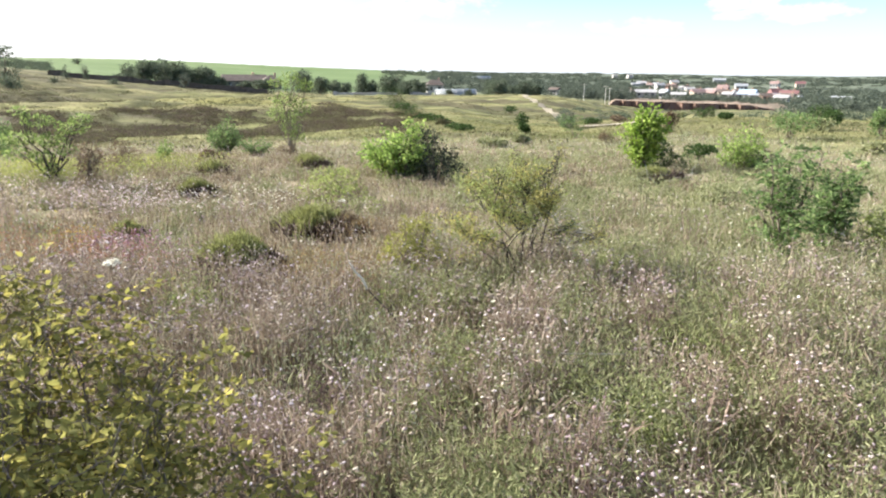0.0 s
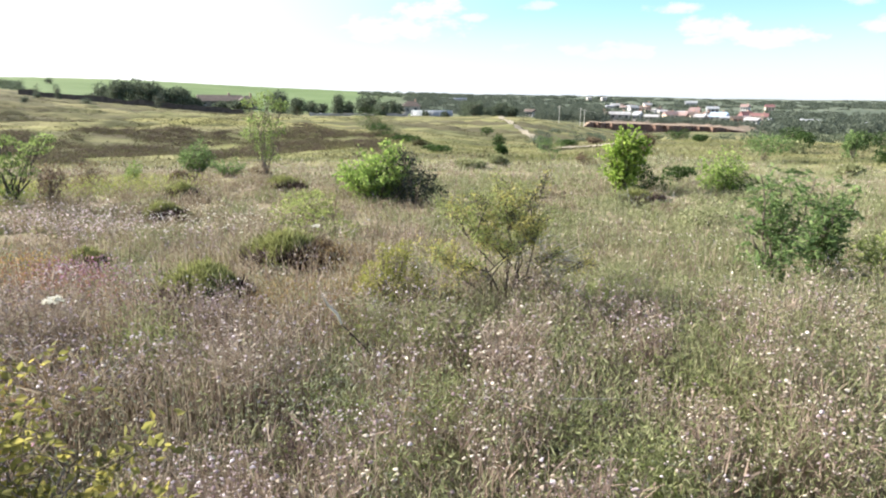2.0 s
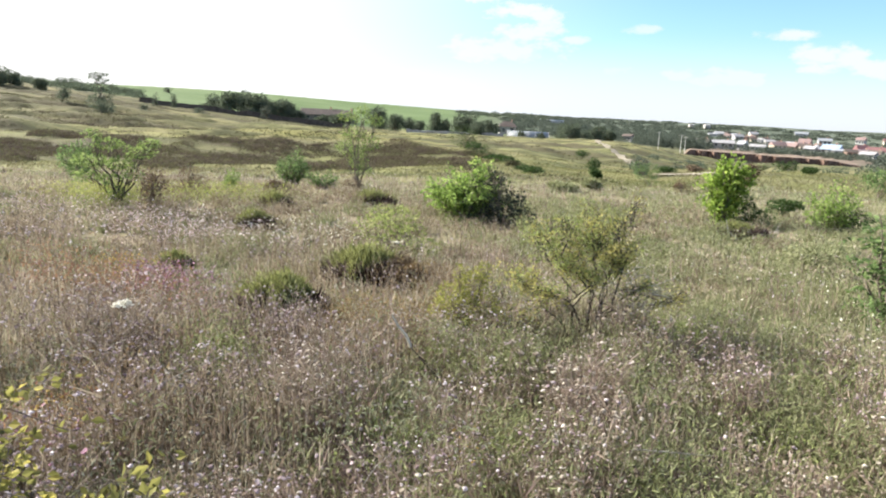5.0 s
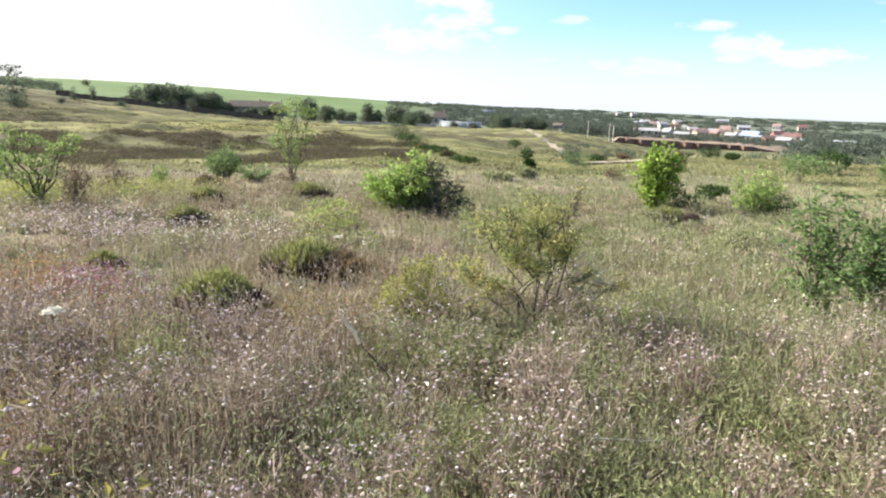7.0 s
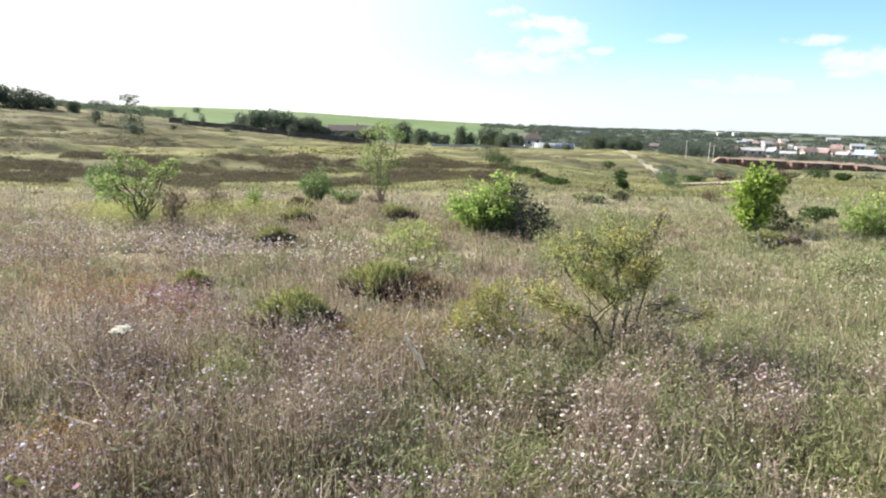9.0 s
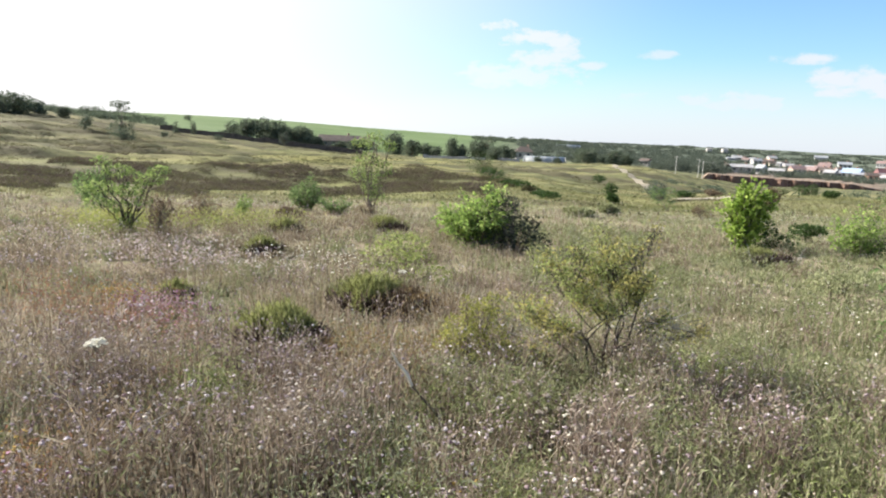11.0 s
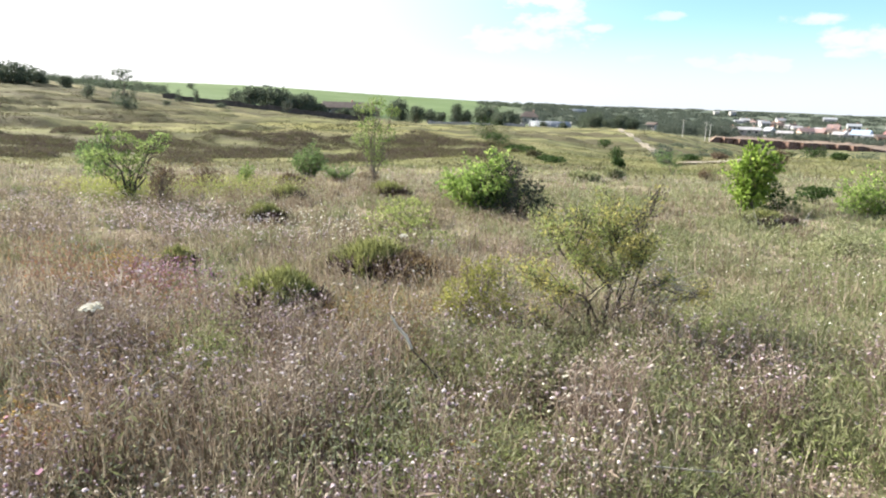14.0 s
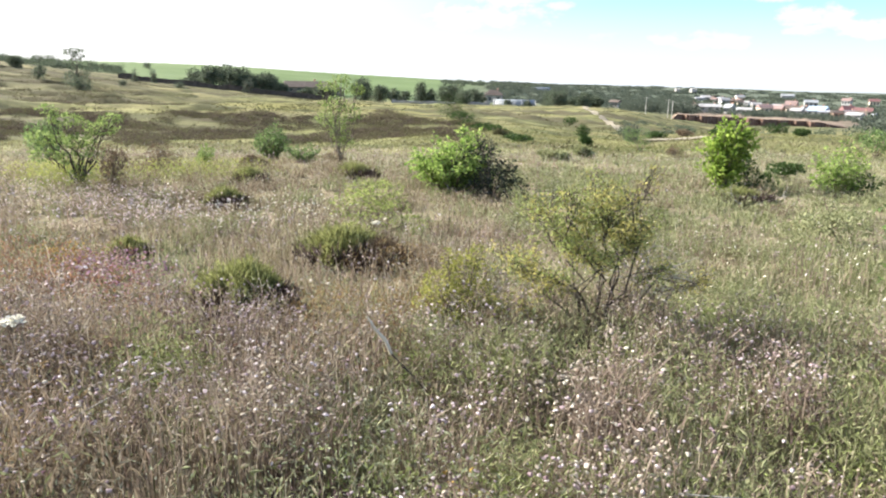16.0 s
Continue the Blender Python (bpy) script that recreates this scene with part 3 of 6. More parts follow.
def ragged(lumps, n, r):
    """Adds small shoots that break a crown's outline."""
    p, d = in_lumps(lumps, n, 0.95)
    up = np.maximum(d[:, 2:], 0.0)
    p = p + d * r * 0.5 + np.array([0, 0, 1.0]) * r * 0.4 * up
    return [tuple(v) for v in lumps] + [(*q, r * rng.uniform(0.5, 0.9), r * rng.uniform(0.5, 0.9), r * rng.uniform(0.7, 1.2)) for q in p if q[2] > r * 0.6]


def blades(x, y, high, wide, lean, steps=2, lift=0.0, toward=None):
    """Blades of grass standing on the ground. Returns verts, tris."""
    n = len(x)
    z = land(x, y) - 0.01 + lift
    a = rng.uniform(0, 2 * np.pi, n)
    b = rng.uniform(0, 2 * np.pi, n) if toward is None else toward
    side = np.stack([np.cos(a), np.sin(a), 0 * a], 1) * (wide / 2)[:, None]
    off = np.stack([np.cos(b), np.sin(b), 0 * b], 1) * (high * lean)[:, None]
    foot = np.stack([x, y, z], 1)
    up = np.array([0, 0, 1.0])
    tip = foot + up * (high * np.sqrt(np.maximum(1 - lean**2, 0.1)))[:, None] + off
    i = np.arange(n)[:, None]
    if steps == 1:
        verts = np.stack([foot - side, foot + side, tip], 1).reshape(-1, 3)
        return verts, 3 * i + [0, 1, 2]
    mid = foot + up * (high * 0.55)[:, None] * np.sqrt(np.maximum(1 - 0.6 * lean**2, 0.1))[:, None] + off * 0.34
    verts = np.stack([foot - side, foot + side, mid - side * 0.75, mid + side * 0.75, tip], 1).reshape(-1, 3)
    return verts, np.concatenate([5 * i + [0, 1, 3], 5 * i + [0, 3, 2], 5 * i + [2, 3, 4]])


def knobs(places, r, flat=0.7):
    """Small flower heads: rough double pyramids. Returns verts, tris."""
    n = len(places)
    r = np.broadcast_to(np.asarray(r, float), (n,))[:, None]
    a = rng.uniform(0, 2 * np.pi, n)
    tilt = rng.normal(size=(n, 3)) * 0.25
    ring = [places + r * rng.uniform(0.6, 1.35, (n, 1)) * np.stack([np.cos(a + k * np.pi / 2), np.sin(a + k * np.pi / 2), 2 * tilt[:, k % 3]], 1) for k in range(4)]
    verts = np.stack([places + [0, 0, 1] * r * flat, *ring, places - [0, 0, 1] * r * flat], 1).reshape(-1, 3)
    i = 6 * np.arange(n)[:, None]
    tris = [i + [0, 1 + k, 1 + (k + 1) % 4] for k in range(4)] + [i + [5, 1 + (k + 1) % 4, 1 + k] for k in range(4)]
    return verts, np.concatenate(tris)


def domes(places, r):
    """Round flower heads: a low dome over a narrowing cup. Returns verts, tris."""
    n = len(places)
    r = np.broadcast_to(np.asarray(r, float), (n,))[:, None]
    lean = unit(rng.normal(size=(n, 3)) * 0.3 + [0, 0, 1.0])
    u = unit(np.cross(lean, rng.normal(size=(n, 3))))
    w = np.cross(lean, u)
    rings = [places + lean * r * 0.62]
    for wide, high, twist in ((0.66, 0.42, 0.0), (1.0, -0.05, 0.5)):
        for k in range(6):
            a = (k + twist) * np.pi / 3
            rings.append(places + (u * math.cos(a) + w * math.sin(a)) * r * wide * rng.uniform(0.6, 1.4, (n, 1)) + lean * r * high * rng.uniform(0.5, 1.5, (n, 1)))
    rings.append(places - lean * r * 0.75)
    i = 14 * np.arange(n)[:, None]
    tris = []
    for k in range(6):
        m = (k + 1) % 6
        tris += [i + [0, 1 + k, 1 + m], i + [1 + k, 7 + k, 1 + m], i + [1 + m, 7 + k, 7 + m], i + [13, 7 + m, 7 + k]]
    return np.stack(rings, 1).reshape(-1, 3), np.concatenate(tris)


def stuff(name, v, t, material, label, category):
    return tagged(new(name, mesh_of(name, v, t, M[material])), label, category, kind="stuff")


def wedge(r0, r1, count, left=-47.0, right=40.0):
    """Random spots on the ground between two ranges, within some bearings."""
    r = np.sqrt(rng.uniform(r0 * r0, r1 * r1, count))
    a = np.radians(rng.uniform(left, right, count))
    return r * np.sin(a), r * np.cos(a)


def merged(pieces):
    verts, tris, base = [], [], 0
    for v, t in pieces:
        verts.append(v)
        tris.append(np.asarray(t) + base)
        base += len(v)
    return np.concatenate(verts), np.concatenate(tris)


# ---- the ground, one sheet to the horizon ----
def make_ground():
    front = np.radians(np.linspace(-52, 46, 300))
    rest = np.radians(np.linspace(46, 308, 60))[1:-1]
    a = np.concatenate([front, rest])
    r = np.concatenate([[0.001], np.geomspace(0.6, 30, 110), np.arange(30.7, 200, 0.75), np.geomspace(200, 4600, 110)])
    rr, aa = np.meshgrid(r, a, indexing="ij")
    x, y = rr * np.sin(aa), rr * np.cos(aa)
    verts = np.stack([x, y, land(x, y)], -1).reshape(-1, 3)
    n, m = len(r), len(a)
    i, j = np.meshgrid(np.arange(n - 1), np.arange(m), indexing="ij")
    p, q = (i * m + j).ravel(), (i * m + (j + 1) % m).ravel()
    tris = np.concatenate([np.stack([p, p + m, q + m], 1), np.stack([p, q + m, q], 1)])
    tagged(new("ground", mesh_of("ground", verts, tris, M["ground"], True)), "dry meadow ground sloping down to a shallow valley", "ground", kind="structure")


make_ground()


# ---- the meadow: what nobody could count ----
def patch(x, y, size, seed):
    return waves(x, y, size, seed) + 0.5 * waves(x, y, size * 0.37, seed + 50)


CUSHIONS = [(-1.58, 5.5, 0.27), (-1.28, 6.95, 0.33), (-1.12, 5.38, 0.15), (-3.0, 6.75, 0.2), (-3.42, 9.9, 0.27), (-3.9, 12.2, 0.25), (-2.45, 13.2, 0.35), (3.5, 12.0, 0.4)]


def open_ground(x, y):
    """Spots clear of the cushion shrubs, shifted towards the camera so stalks don't hide them."""
    ok = np.ones(len(x), bool)
    for cx, cy, r in CUSHIONS:
        ok &= np.hypot(x - cx, y - cy + 0.12) > r
    return ok


def make_meadow():
    straw, green, stalk, lilac, cream, far, husks, olive, seed = [], [], [], [], [], [], [], [], []
    for r0, r1, per, w, steps in ((1.5, 3.2, 2200, 0.0045, 2), (3.2, 5.5, 1700, 0.0056, 2), (5.5, 9.0, 1000, 0.0085, 2), (9.0, 16.0, 420, 0.013, 2), (16.0, 30.0, 260, 0.018, 1)):
        area = np.radians(87) / 2 * (r1 * r1 - r0 * r0)
        n = int(area * per)
        # tussocks: blades lean outwards from common feet
        feet = max(60, n // 45)
        cx, cy = wedge(r0, r1, feet)
        bare = (patch(cx, cy, 0.9, 81) > 0.45) & (r0 < 5)
        pick = rng.integers(0, feet, n)
        spread = rng.uniform(0.02, 0.085, feet)[pick] * (1 + r0 * 0.06)
        ox, oy = rng.normal(size=n) * spread, rng.normal(size=n) * spread
        x, y = cx[pick] + ox, cy[pick] + oy
        toward = np.arctan2(oy, ox) + rng.normal(size=n) * 0.6
        side = np.degrees(np.arctan2(cx, cy))
        green_bias = (0.5 if r0 < 5 else 0.85) * np.clip((side + 3) / 18, -0.7, 1) + patch(cx, cy, 1.5, 21) + (0.7 * patch(cx, cy, 5.0, 24) if r0 > 5 else 0.0) + rng.normal(size=feet) * 0.45
        is_green = (green_bias[pick] + rng.normal(size=n) * 0.3) > (0.25 if r0 < 5 else 0.12)
        tall = np.clip(0.72 + 0.42 * patch(cx, cy, 1.3, 22) + rng.normal(size=feet) * 0.18, 0.3, 1.5)[pick] * np.where(bare, 0.65, 1.0)[pick]
        h = tall * rng.uniform(0.4, 1.15, n) * (0.235 if r0 < 5 else 0.19 if r0 < 9 else 0.16)
        wide = w * rng.uniform(0.6, 1.5, n)
        lean = np.clip(np.abs(rng.normal(size=n) * 0.66), 0, 0.97)
        for some, bucket, f in ((~is_green, straw, 1.0), (is_green, green, 1.2)):
            bucket.append(blades(x[some], y[some], h[some], wide[some] * f, lean[some], steps, toward=toward[some]))
        # small leaves and husks between them
        if r0 < 16:
            n = int(n * (1.15 if r0 < 5 else 1.6))
            pick = rng.integers(0, feet, n)
            x, y = cx[pick] + rng.normal(size=n) * 0.11, cy[pick] + rng.normal(size=n) * 0.11
            z = land(x, y) + rng.uniform(0.01, 0.33 if r0 < 5 else 0.2, n) * np.clip(0.7 + 0.4 * patch(x, y, 1.3, 22), 0.3, 1.3) * np.where(bare, 0.7, 1.0)[pick]
            made = leaves(np.stack([x, y, z], 1), rng.normal(size=(n, 3)) * [0.7, 0.7, 0.4] + [0, 0, 0.8], w * (7.5 if r0 < 5 else 5.0) * rng.uniform(0.4, 1.4, n), 0.2)
            keep = (green_bias[pick] > 0.1)[:, None]
            tri = made[1].reshape(2, n, 3)
            husks.append((made[0], tri[:, ~keep[:, 0]].reshape(-1, 3)))
            olive.append((made[0], tri[:, keep[:, 0]].reshape(-1, 3)))
        # branching stalks with bunches of little pale heads
        count = int(area * per * (0.72 if r0 < 5 else 0.16 if r0 < 9 else 0.07))
        x, y = wedge(r0, r1, count)
        keep = 2.0 * patch(x, y, 0.85, 31) + rng.normal(size=count) * 0.45 - (0.1 * np.clip(x, -2, 2) if r0 < 5 else 0.5 * np.clip(x / y / 0.4, -0.3, 1)) > (0.42 if r0 < 5 else 0.2 if r0 < 9 else 0.15)
        keep &= open_ground(x, y) & ((patch(x, y, 0.9, 81) < 0.9) | (r0 > 5))
        x, y = x[keep], y[keep]
        n = len(x)
        h = rng.uniform(0.20, 0.45, n) * (1.0 if r0 < 5 else 0.85 if r0 < 9 else 0.6) * np.clip(0.9 + 0.3 * patch(x, y, 1.3, 22), 0.55, 1.25)
        sv, st = blades(x, y, h, np.full(n, w * (1.3 if r0 < 5 else 1.05)), np.abs(rng.normal(size=n) * 0.28).clip(0, 0.8), 2)
        stalk.append((sv, st))
        joint = sv.reshape(n, 5, 3)
        if r0 < 9:
            # the withered ones carry small brown seeds along the upper stem
            bloom = rng.random(n) < (0.48 if r0 < 5 else 0.5)
            foot, tip = joint[~bloom, 2], joint[~bloom, 4]
            k = 7 if r0 < 5 else 4
            along = rng.uniform(0.2, 1.05, (len(tip), k, 1))
            spot = (foot[:, None] + (tip - foot)[:, None] * along + rng.normal(size=(len(tip), k, 3)) * 0.008).reshape(-1, 3)
            seed.append(leaves(spot, rng.normal(size=spot.shape) + [0, 0, 0.7], w * rng.uniform(1.6, 3.4, len(spot)), 0.5))
            # the others branch near the top and bear a few round heads
            joint, x, y = joint[bloom], x[bloom], y[bloom]
            n = len(x)
            many = 4 if r0 < 5 else 3
            heads = (joint[:, None, 4] + rng.normal(size=(n, many, 3)) * [0.03, 0.03, 0.02] * (1 + 0.05 * r0)).reshape(-1, 3)
            fork = np.repeat((joint[:, 2] + 2 * joint[:, 4]) / 3, many, 0)
            if r0 < 5:
                stalk.append(leaves(fork, heads - fork, np.linalg.norm(heads - fork, axis=1), 0.05, 0.0))
            size = (0.0058 if r0 < 3 else 0.0066 if r0 < 5 else 0.0072) * (0.5 + 1.1 * rng.random(n * many) ** 1.8)
        else:
            many = 2
            heads = (joint[:, None, 4] + rng.normal(size=(n, many, 3)) * [0.022, 0.022, 0.026] * (1 + 0.05 * r0)).reshape(-1, 3)
            size = w * 0.6 * rng.uniform(0.45, 1.5, n * many)
        which = np.repeat(patch(x, y, 2.0, 41) - 0.25 * np.clip(x, -2, 2), many) + rng.normal(size=n * many) * 0.6
        for some, bucket in ((which > 0, lilac), (which <= 0, cream)):
            bucket.append(domes(heads[some], size[some]) if r0 < 5 else knobs(heads[some], size[some]))
    for r0, r1, per, w, h in ((30, 45, 60, 0.05, 0.11), (45, 62, 30, 0.06, 0.09)):
        area = np.radians(87) / 2 * (r1 * r1 - r0 * r0)
        n = int(area * per)
        x, y = wedge(r0, r1, n)
        keep = (x > -5) | (np.hypot(x, y) < 36) | (np.hypot(x, y) > 58) | (rng.random(n) < 0.15)
        x, y = x[keep], y[keep]
        n = len(x)
        far.append(blades(x, y, h * rng.uniform(0.4, 1.2, n), w * rng.uniform(0.5, 1.5, n), np.abs(rng.normal(size=n) * 0.4).clip(0, 0.9), 1))
    stuff("dry_grass", *merged(straw), "straw", "dry straw-coloured grass and stems over the whole meadow", "grass")
    stuff("green_grass", *merged(green), "grass", "tufts of green grass among the dry stems", "grass")
    for name, bucket, material, label in (("dry_leaves", husks, "litter", "small dry leaves and husks between the grass stems"), ("olive_leaves", olive, "olive", "small olive-green leaves between the grass stems")):
        v, t = merged(bucket)
        used, back = np.unique(t, return_inverse=True)
        stuff(name, v[used], back.reshape(t.shape), material, label, "leaves")
    stuff("flower_stalks", *merged(stalk), "stalk", "thin brown stalks of faded meadow flowers", "stalks")
    stuff("seed_husks", *merged(seed), "seed", "small brown seed husks along withered stems", "seeds")
    stuff("lilac_flowers", *merged(lilac), "lilac", "small faded lilac flower heads on dry stalks", "flowers")
    stuff("cream_flowers", *merged(cream), "cream", "small cream seed heads on dry stalks", "flowers")
    stuff("pasture_grass", *merged(far), "far_grass", "short dry pasture grass on the slopes", "grass")


def make_herbs():
    """Leafy green plants in loose patches between the grass."""
    pieces = []
    for k in range(2100):
        r = rng.uniform(1.6, 9.0) if k % 2 else rng.uniform(1.6, 5.0)
        a = math.radians(rng.uniform(-45, 40))
        cx, cy = r * math.sin(a), r * math.cos(a)
        if float(patch(np.array(cx), np.array(cy), 1.2, 61)) < 0.1 + 1.1 * max(0.0, min(1.0, 0.15 - cx)):
            continue
        n = int(rng.integers(50, 130))
        spread = rng.uniform(0.06, 0.16)
        x, y = cx + rng.normal(size=n) * spread, cy + rng.normal(size=n) * spread
        z = land(x, y) + rng.uniform(0.04, 0.33, n)
        pieces.append(leaves(np.stack([x, y, z], 1), rng.normal(size=(n, 3)) * [0.8, 0.8, 0.4] + [0, 0, 0.8], rng.uniform(0.02, 0.05, n), 0.17))
    stuff("green_herbs", *merged(pieces), "herb", "leafy green herbs in loose patches among the grass", "herbs")


def leaf_patch(name, spots, size, high, material, label):
    pieces = []
    for x, y, w, n in spots:
        px, py = x + rng.normal(size=n) * w, y + rng.normal(size=n) * w
        pz = land(px, py) + rng.uniform(0.03, high, n)
        pieces.append(leaves(np.stack([px, py, pz], 1), rng.normal(size=(n, 3)) + [0, 0, 0.6], size * rng.uniform(0.6, 1.3, n), 0.26))
    stuff(name, *merged(pieces), material, label, "herbs")


def flower_patch(name, spots, size, material, label):
    places = []
    for x, y, w, n in spots:
        px, py = x + rng.normal(size=n) * w, y + rng.normal(size=n) * w * 0.7
        places.append(np.stack([px, py, land(px, py) + rng.uniform(0.12, 0.32, n)], 1))
    places = np.concatenate(places)
    stuff(name, *knobs(places, size * rng.uniform(0.5, 1.4, len(places)), 0.5), material, label, "flowers")


def loose_straws():
    """Pale straws that lean and lie every way between the rest."""
    n = 3000
    x, y = wedge(1.7, 7.5, n)
    long = rng.uniform(0.08, 0.34, n)
    stuff("loose_straws", *blades(x, y, long, rng.uniform(0.0024, 0.0042, n), rng.uniform(0.1, 0.95, n), 2, lift=rng.uniform(0.02, 0.2, n)), "pale_straw", "pale loose straws leaning every way in the meadow", "straws")


make_meadow()
make_herbs()
loose_straws()
flower_patch("pink_flowers", [(-3.6, 8.3, 0.55, 900), (-6.5, 9.8, 0.9, 900), (-4.6, 9.0, 0.6, 500), (-2.6, 5.4, 0.25, 160), (-5.2, 7.4, 0.5, 300)], 0.011, "pink", "drifts of pale pink meadow flowers")
flower_patch("white_flowers", [(-2.6, 8.5, 0.5, 220), (-1.9, 8.6, 0.4, 120), (-3.2, 9.2, 0.6, 160), (2.5, 6.2, 0.6, 30), (2.4, 5.0, 0.5, 30), (3.2, 7.6, 0.8, 45), (1.4, 7.4, 0.6, 30), (0.3, 3.9, 0.15, 40)], 0.0095, "white_flower", "scattered white flower heads")
leaf_patch("rust_herbs", [(-2.9, 5.7, 0.25, 700), (-2.55, 5.5, 0.2, 500), (-1.9, 3.2, 0.13, 300), (-3.3, 6.2, 0.22, 500), (-3.6, 6.0, 0.3, 600), (-2.2, 5.1, 0.25, 300), (-4.2, 6.6, 0.3, 500), (-0.8, 4.6, 0.25, 200)], 0.034, 0.27, "rust", "low herbs turned rust-red and orange")
flower_patch("orange_flowers", [(-3.05, 6.0, 0.13, 170), (-3.25, 6.1, 0.12, 90), (-1.86, 3.25, 0.07, 60), (-0.08, 3.23, 0.04, 16)], 0.0085, "orange_flower", "small clumps of orange-yellow flowers")
flower_patch("magenta_flowers", [(-2.5, 5.7, 0.2, 420), (-2.75, 5.85, 0.15, 220), (-2.1, 5.2, 0.15, 60), (-1.6, 3.0, 0.2, 40)], 0.0085, "magenta", "drift of dull magenta-pink flowers")
# the spot at (-0.35, 3.2) is added to lighten a shaded stretch
leaf_patch("light_herbs", [(-6.0, 11.0, 0.5, 2200), (-5.2, 12.3, 0.5, 1800), (-4.4, 12.6, 0.6, 1500), (1.1, 5.3, 0.16, 900), (-1.53, 4.25, 0.12, 1300), (1.38, 5.4, 0.15, 1100), (0.11, 4.4, 0.14, 900), (0.87, 2.76, 0.12, 900), (-5.6, 14.2, 0.6, 1400), (-6.4, 11.4, 0.5, 1000), (0.35, 3.4, 0.12, 500), (1.9, 4.5, 0.2, 500), (0.95, 2.9, 0.08, 400), (-0.35, 4.35, 0.1, 400), (0.75, 4.6, 0.12, 400), (0.45, 2.5, 0.1, 400), (-0.35, 3.2, 0.16, 700), (-0.15, 2.9, 0.12, 400), (0.1, 3.4, 0.14, 500), (0.7, 3.3, 0.14, 500), (-0.6, 3.6, 0.12, 350), (1.3, 3.6, 0.15, 400)], 0.027, 0.24, "lush", "patches of fine light green herbs")
leaf_patch("sunlit_herbs", [(-6.1, 11.2, 0.35, 1500), (-6.7, 11.9, 0.4, 1300), (-5.3, 12.6, 0.4, 900), (-4.5, 12.9, 0.45, 800), (-7.4, 12.2, 0.4, 700)], 0.045, 0.33, "sun_herb", "yellow-green herbs bright in the sun round a thorn tree")
leaf_patch("shrub_foot_herbs", [(0.58, 4.95, 0.15, 800), (0.88, 5.0, 0.15, 800), (0.25, 4.75, 0.13, 600), (0.65, 5.1, 0.2, 800), (1.1, 4.95, 0.16, 600), (1.25, 5.8, 0.16, 900), (1.6, 5.3, 0.2, 600), (0.0, 4.85, 0.14, 500), (-0.25, 4.9, 0.12, 300)], 0.03, 0.2, "olive", "dull green herbs crowding the foot of a shrub")


def outer_grass():
    """The meadow goes on thinner beside and behind the way."""
    n = 42000
    x, y = wedge(0.5, 15.0, n, 40.0, 313.0)
    keep = np.hypot(x, y) < rng.uniform(4.0, 15.0, n)
    x, y = x[keep], y[keep]
    n = len(x)
    stuff("rough_grass", *blades(x, y, rng.uniform(0.06, 0.24, n), rng.uniform(0.006, 0.014, n), np.abs(rng.normal(size=n) * 0.5).clip(0, 0.95), 1), "straw", "thin dry grass beside and behind the denser meadow", "grass")


outer_grass()


def near_spots(count, r0, r1, size, seed, least, n0, n1, w0, w1):
    """Places for herbs where the growth's own pattern favours them."""
    out = []
    for _ in range(count):
        a, r = radians(rng.uniform(-42, 40)), rng.uniform(r0, r1)
        x, y = r * math.sin(a), r * math.cos(a)
        if float(patch(np.array(x), np.array(y), size, seed)) > least:
            out.append((x, y, rng.uniform(w0, w1), int(rng.integers(n0, n1))))
    return out


leaf_patch("purple_herbs", near_spots(420, 1.5, 5.0, 0.9, 81, 0.35, 120, 320, 0.05, 0.13), 0.022, 0.27, "purple_herb", "withered dark purple-brown herbs in patches")
leaf_patch("grey_herbs", near_spots(240, 1.6, 6.5, 1.1, 82, 0.25, 80, 220, 0.06, 0.14), 0.02, 0.32, "grey_herb", "silvery grey-green herbs in loose patches")
leaf_patch("mint_herbs", [(-0.40, 4.96, 0.09, 900), (-0.3, 4.75, 0.08, 500)], 0.024, 0.26, "mint", "pale silvery green herbs below a yellowing shrub")
# added pale leaves that brighten a stretch lying in shade
leaf_patch("pale_herbs", [(-0.45, 3.1, 0.14, 450), (-0.3, 3.4, 0.13, 300), (-0.7, 3.0, 0.12, 250), (-0.1, 3.1, 0.1, 250), (0.3, 3.0, 0.12, 250)], 0.022, 0.40, "mint", "pale silvery herbs standing above the dry stems")
leaf_patch("tall_herbs", [(1.38, 5.4, 0.17, 1500), (1.75, 5.2, 0.2, 1000), (0.1, 4.45, 0.13, 900), (-1.53, 4.25, 0.12, 1000), (0.87, 2.76, 0.1, 700), (-0.3, 4.5, 0.1, 600), (2.1, 4.9, 0.2, 800), (0.9, 4.3, 0.12, 600), (1.28, 6.2, 0.12, 900)], 0.028, 0.37, "herb", "taller green herbs standing out of the dry grass")
leaf_patch("brown_herbs", [(-0.7, 4.9, 0.18, 1300), (-0.98, 5.2, 0.14, 900), (-0.72, 6.5, 0.2, 900), (-0.55, 5.3, 0.15, 700), (-1.7, 3.4, 0.2, 600), (-2.0, 4.0, 0.25, 700)], 0.026, 0.31, "russet", "withered reddish brown herbs in the meadow")


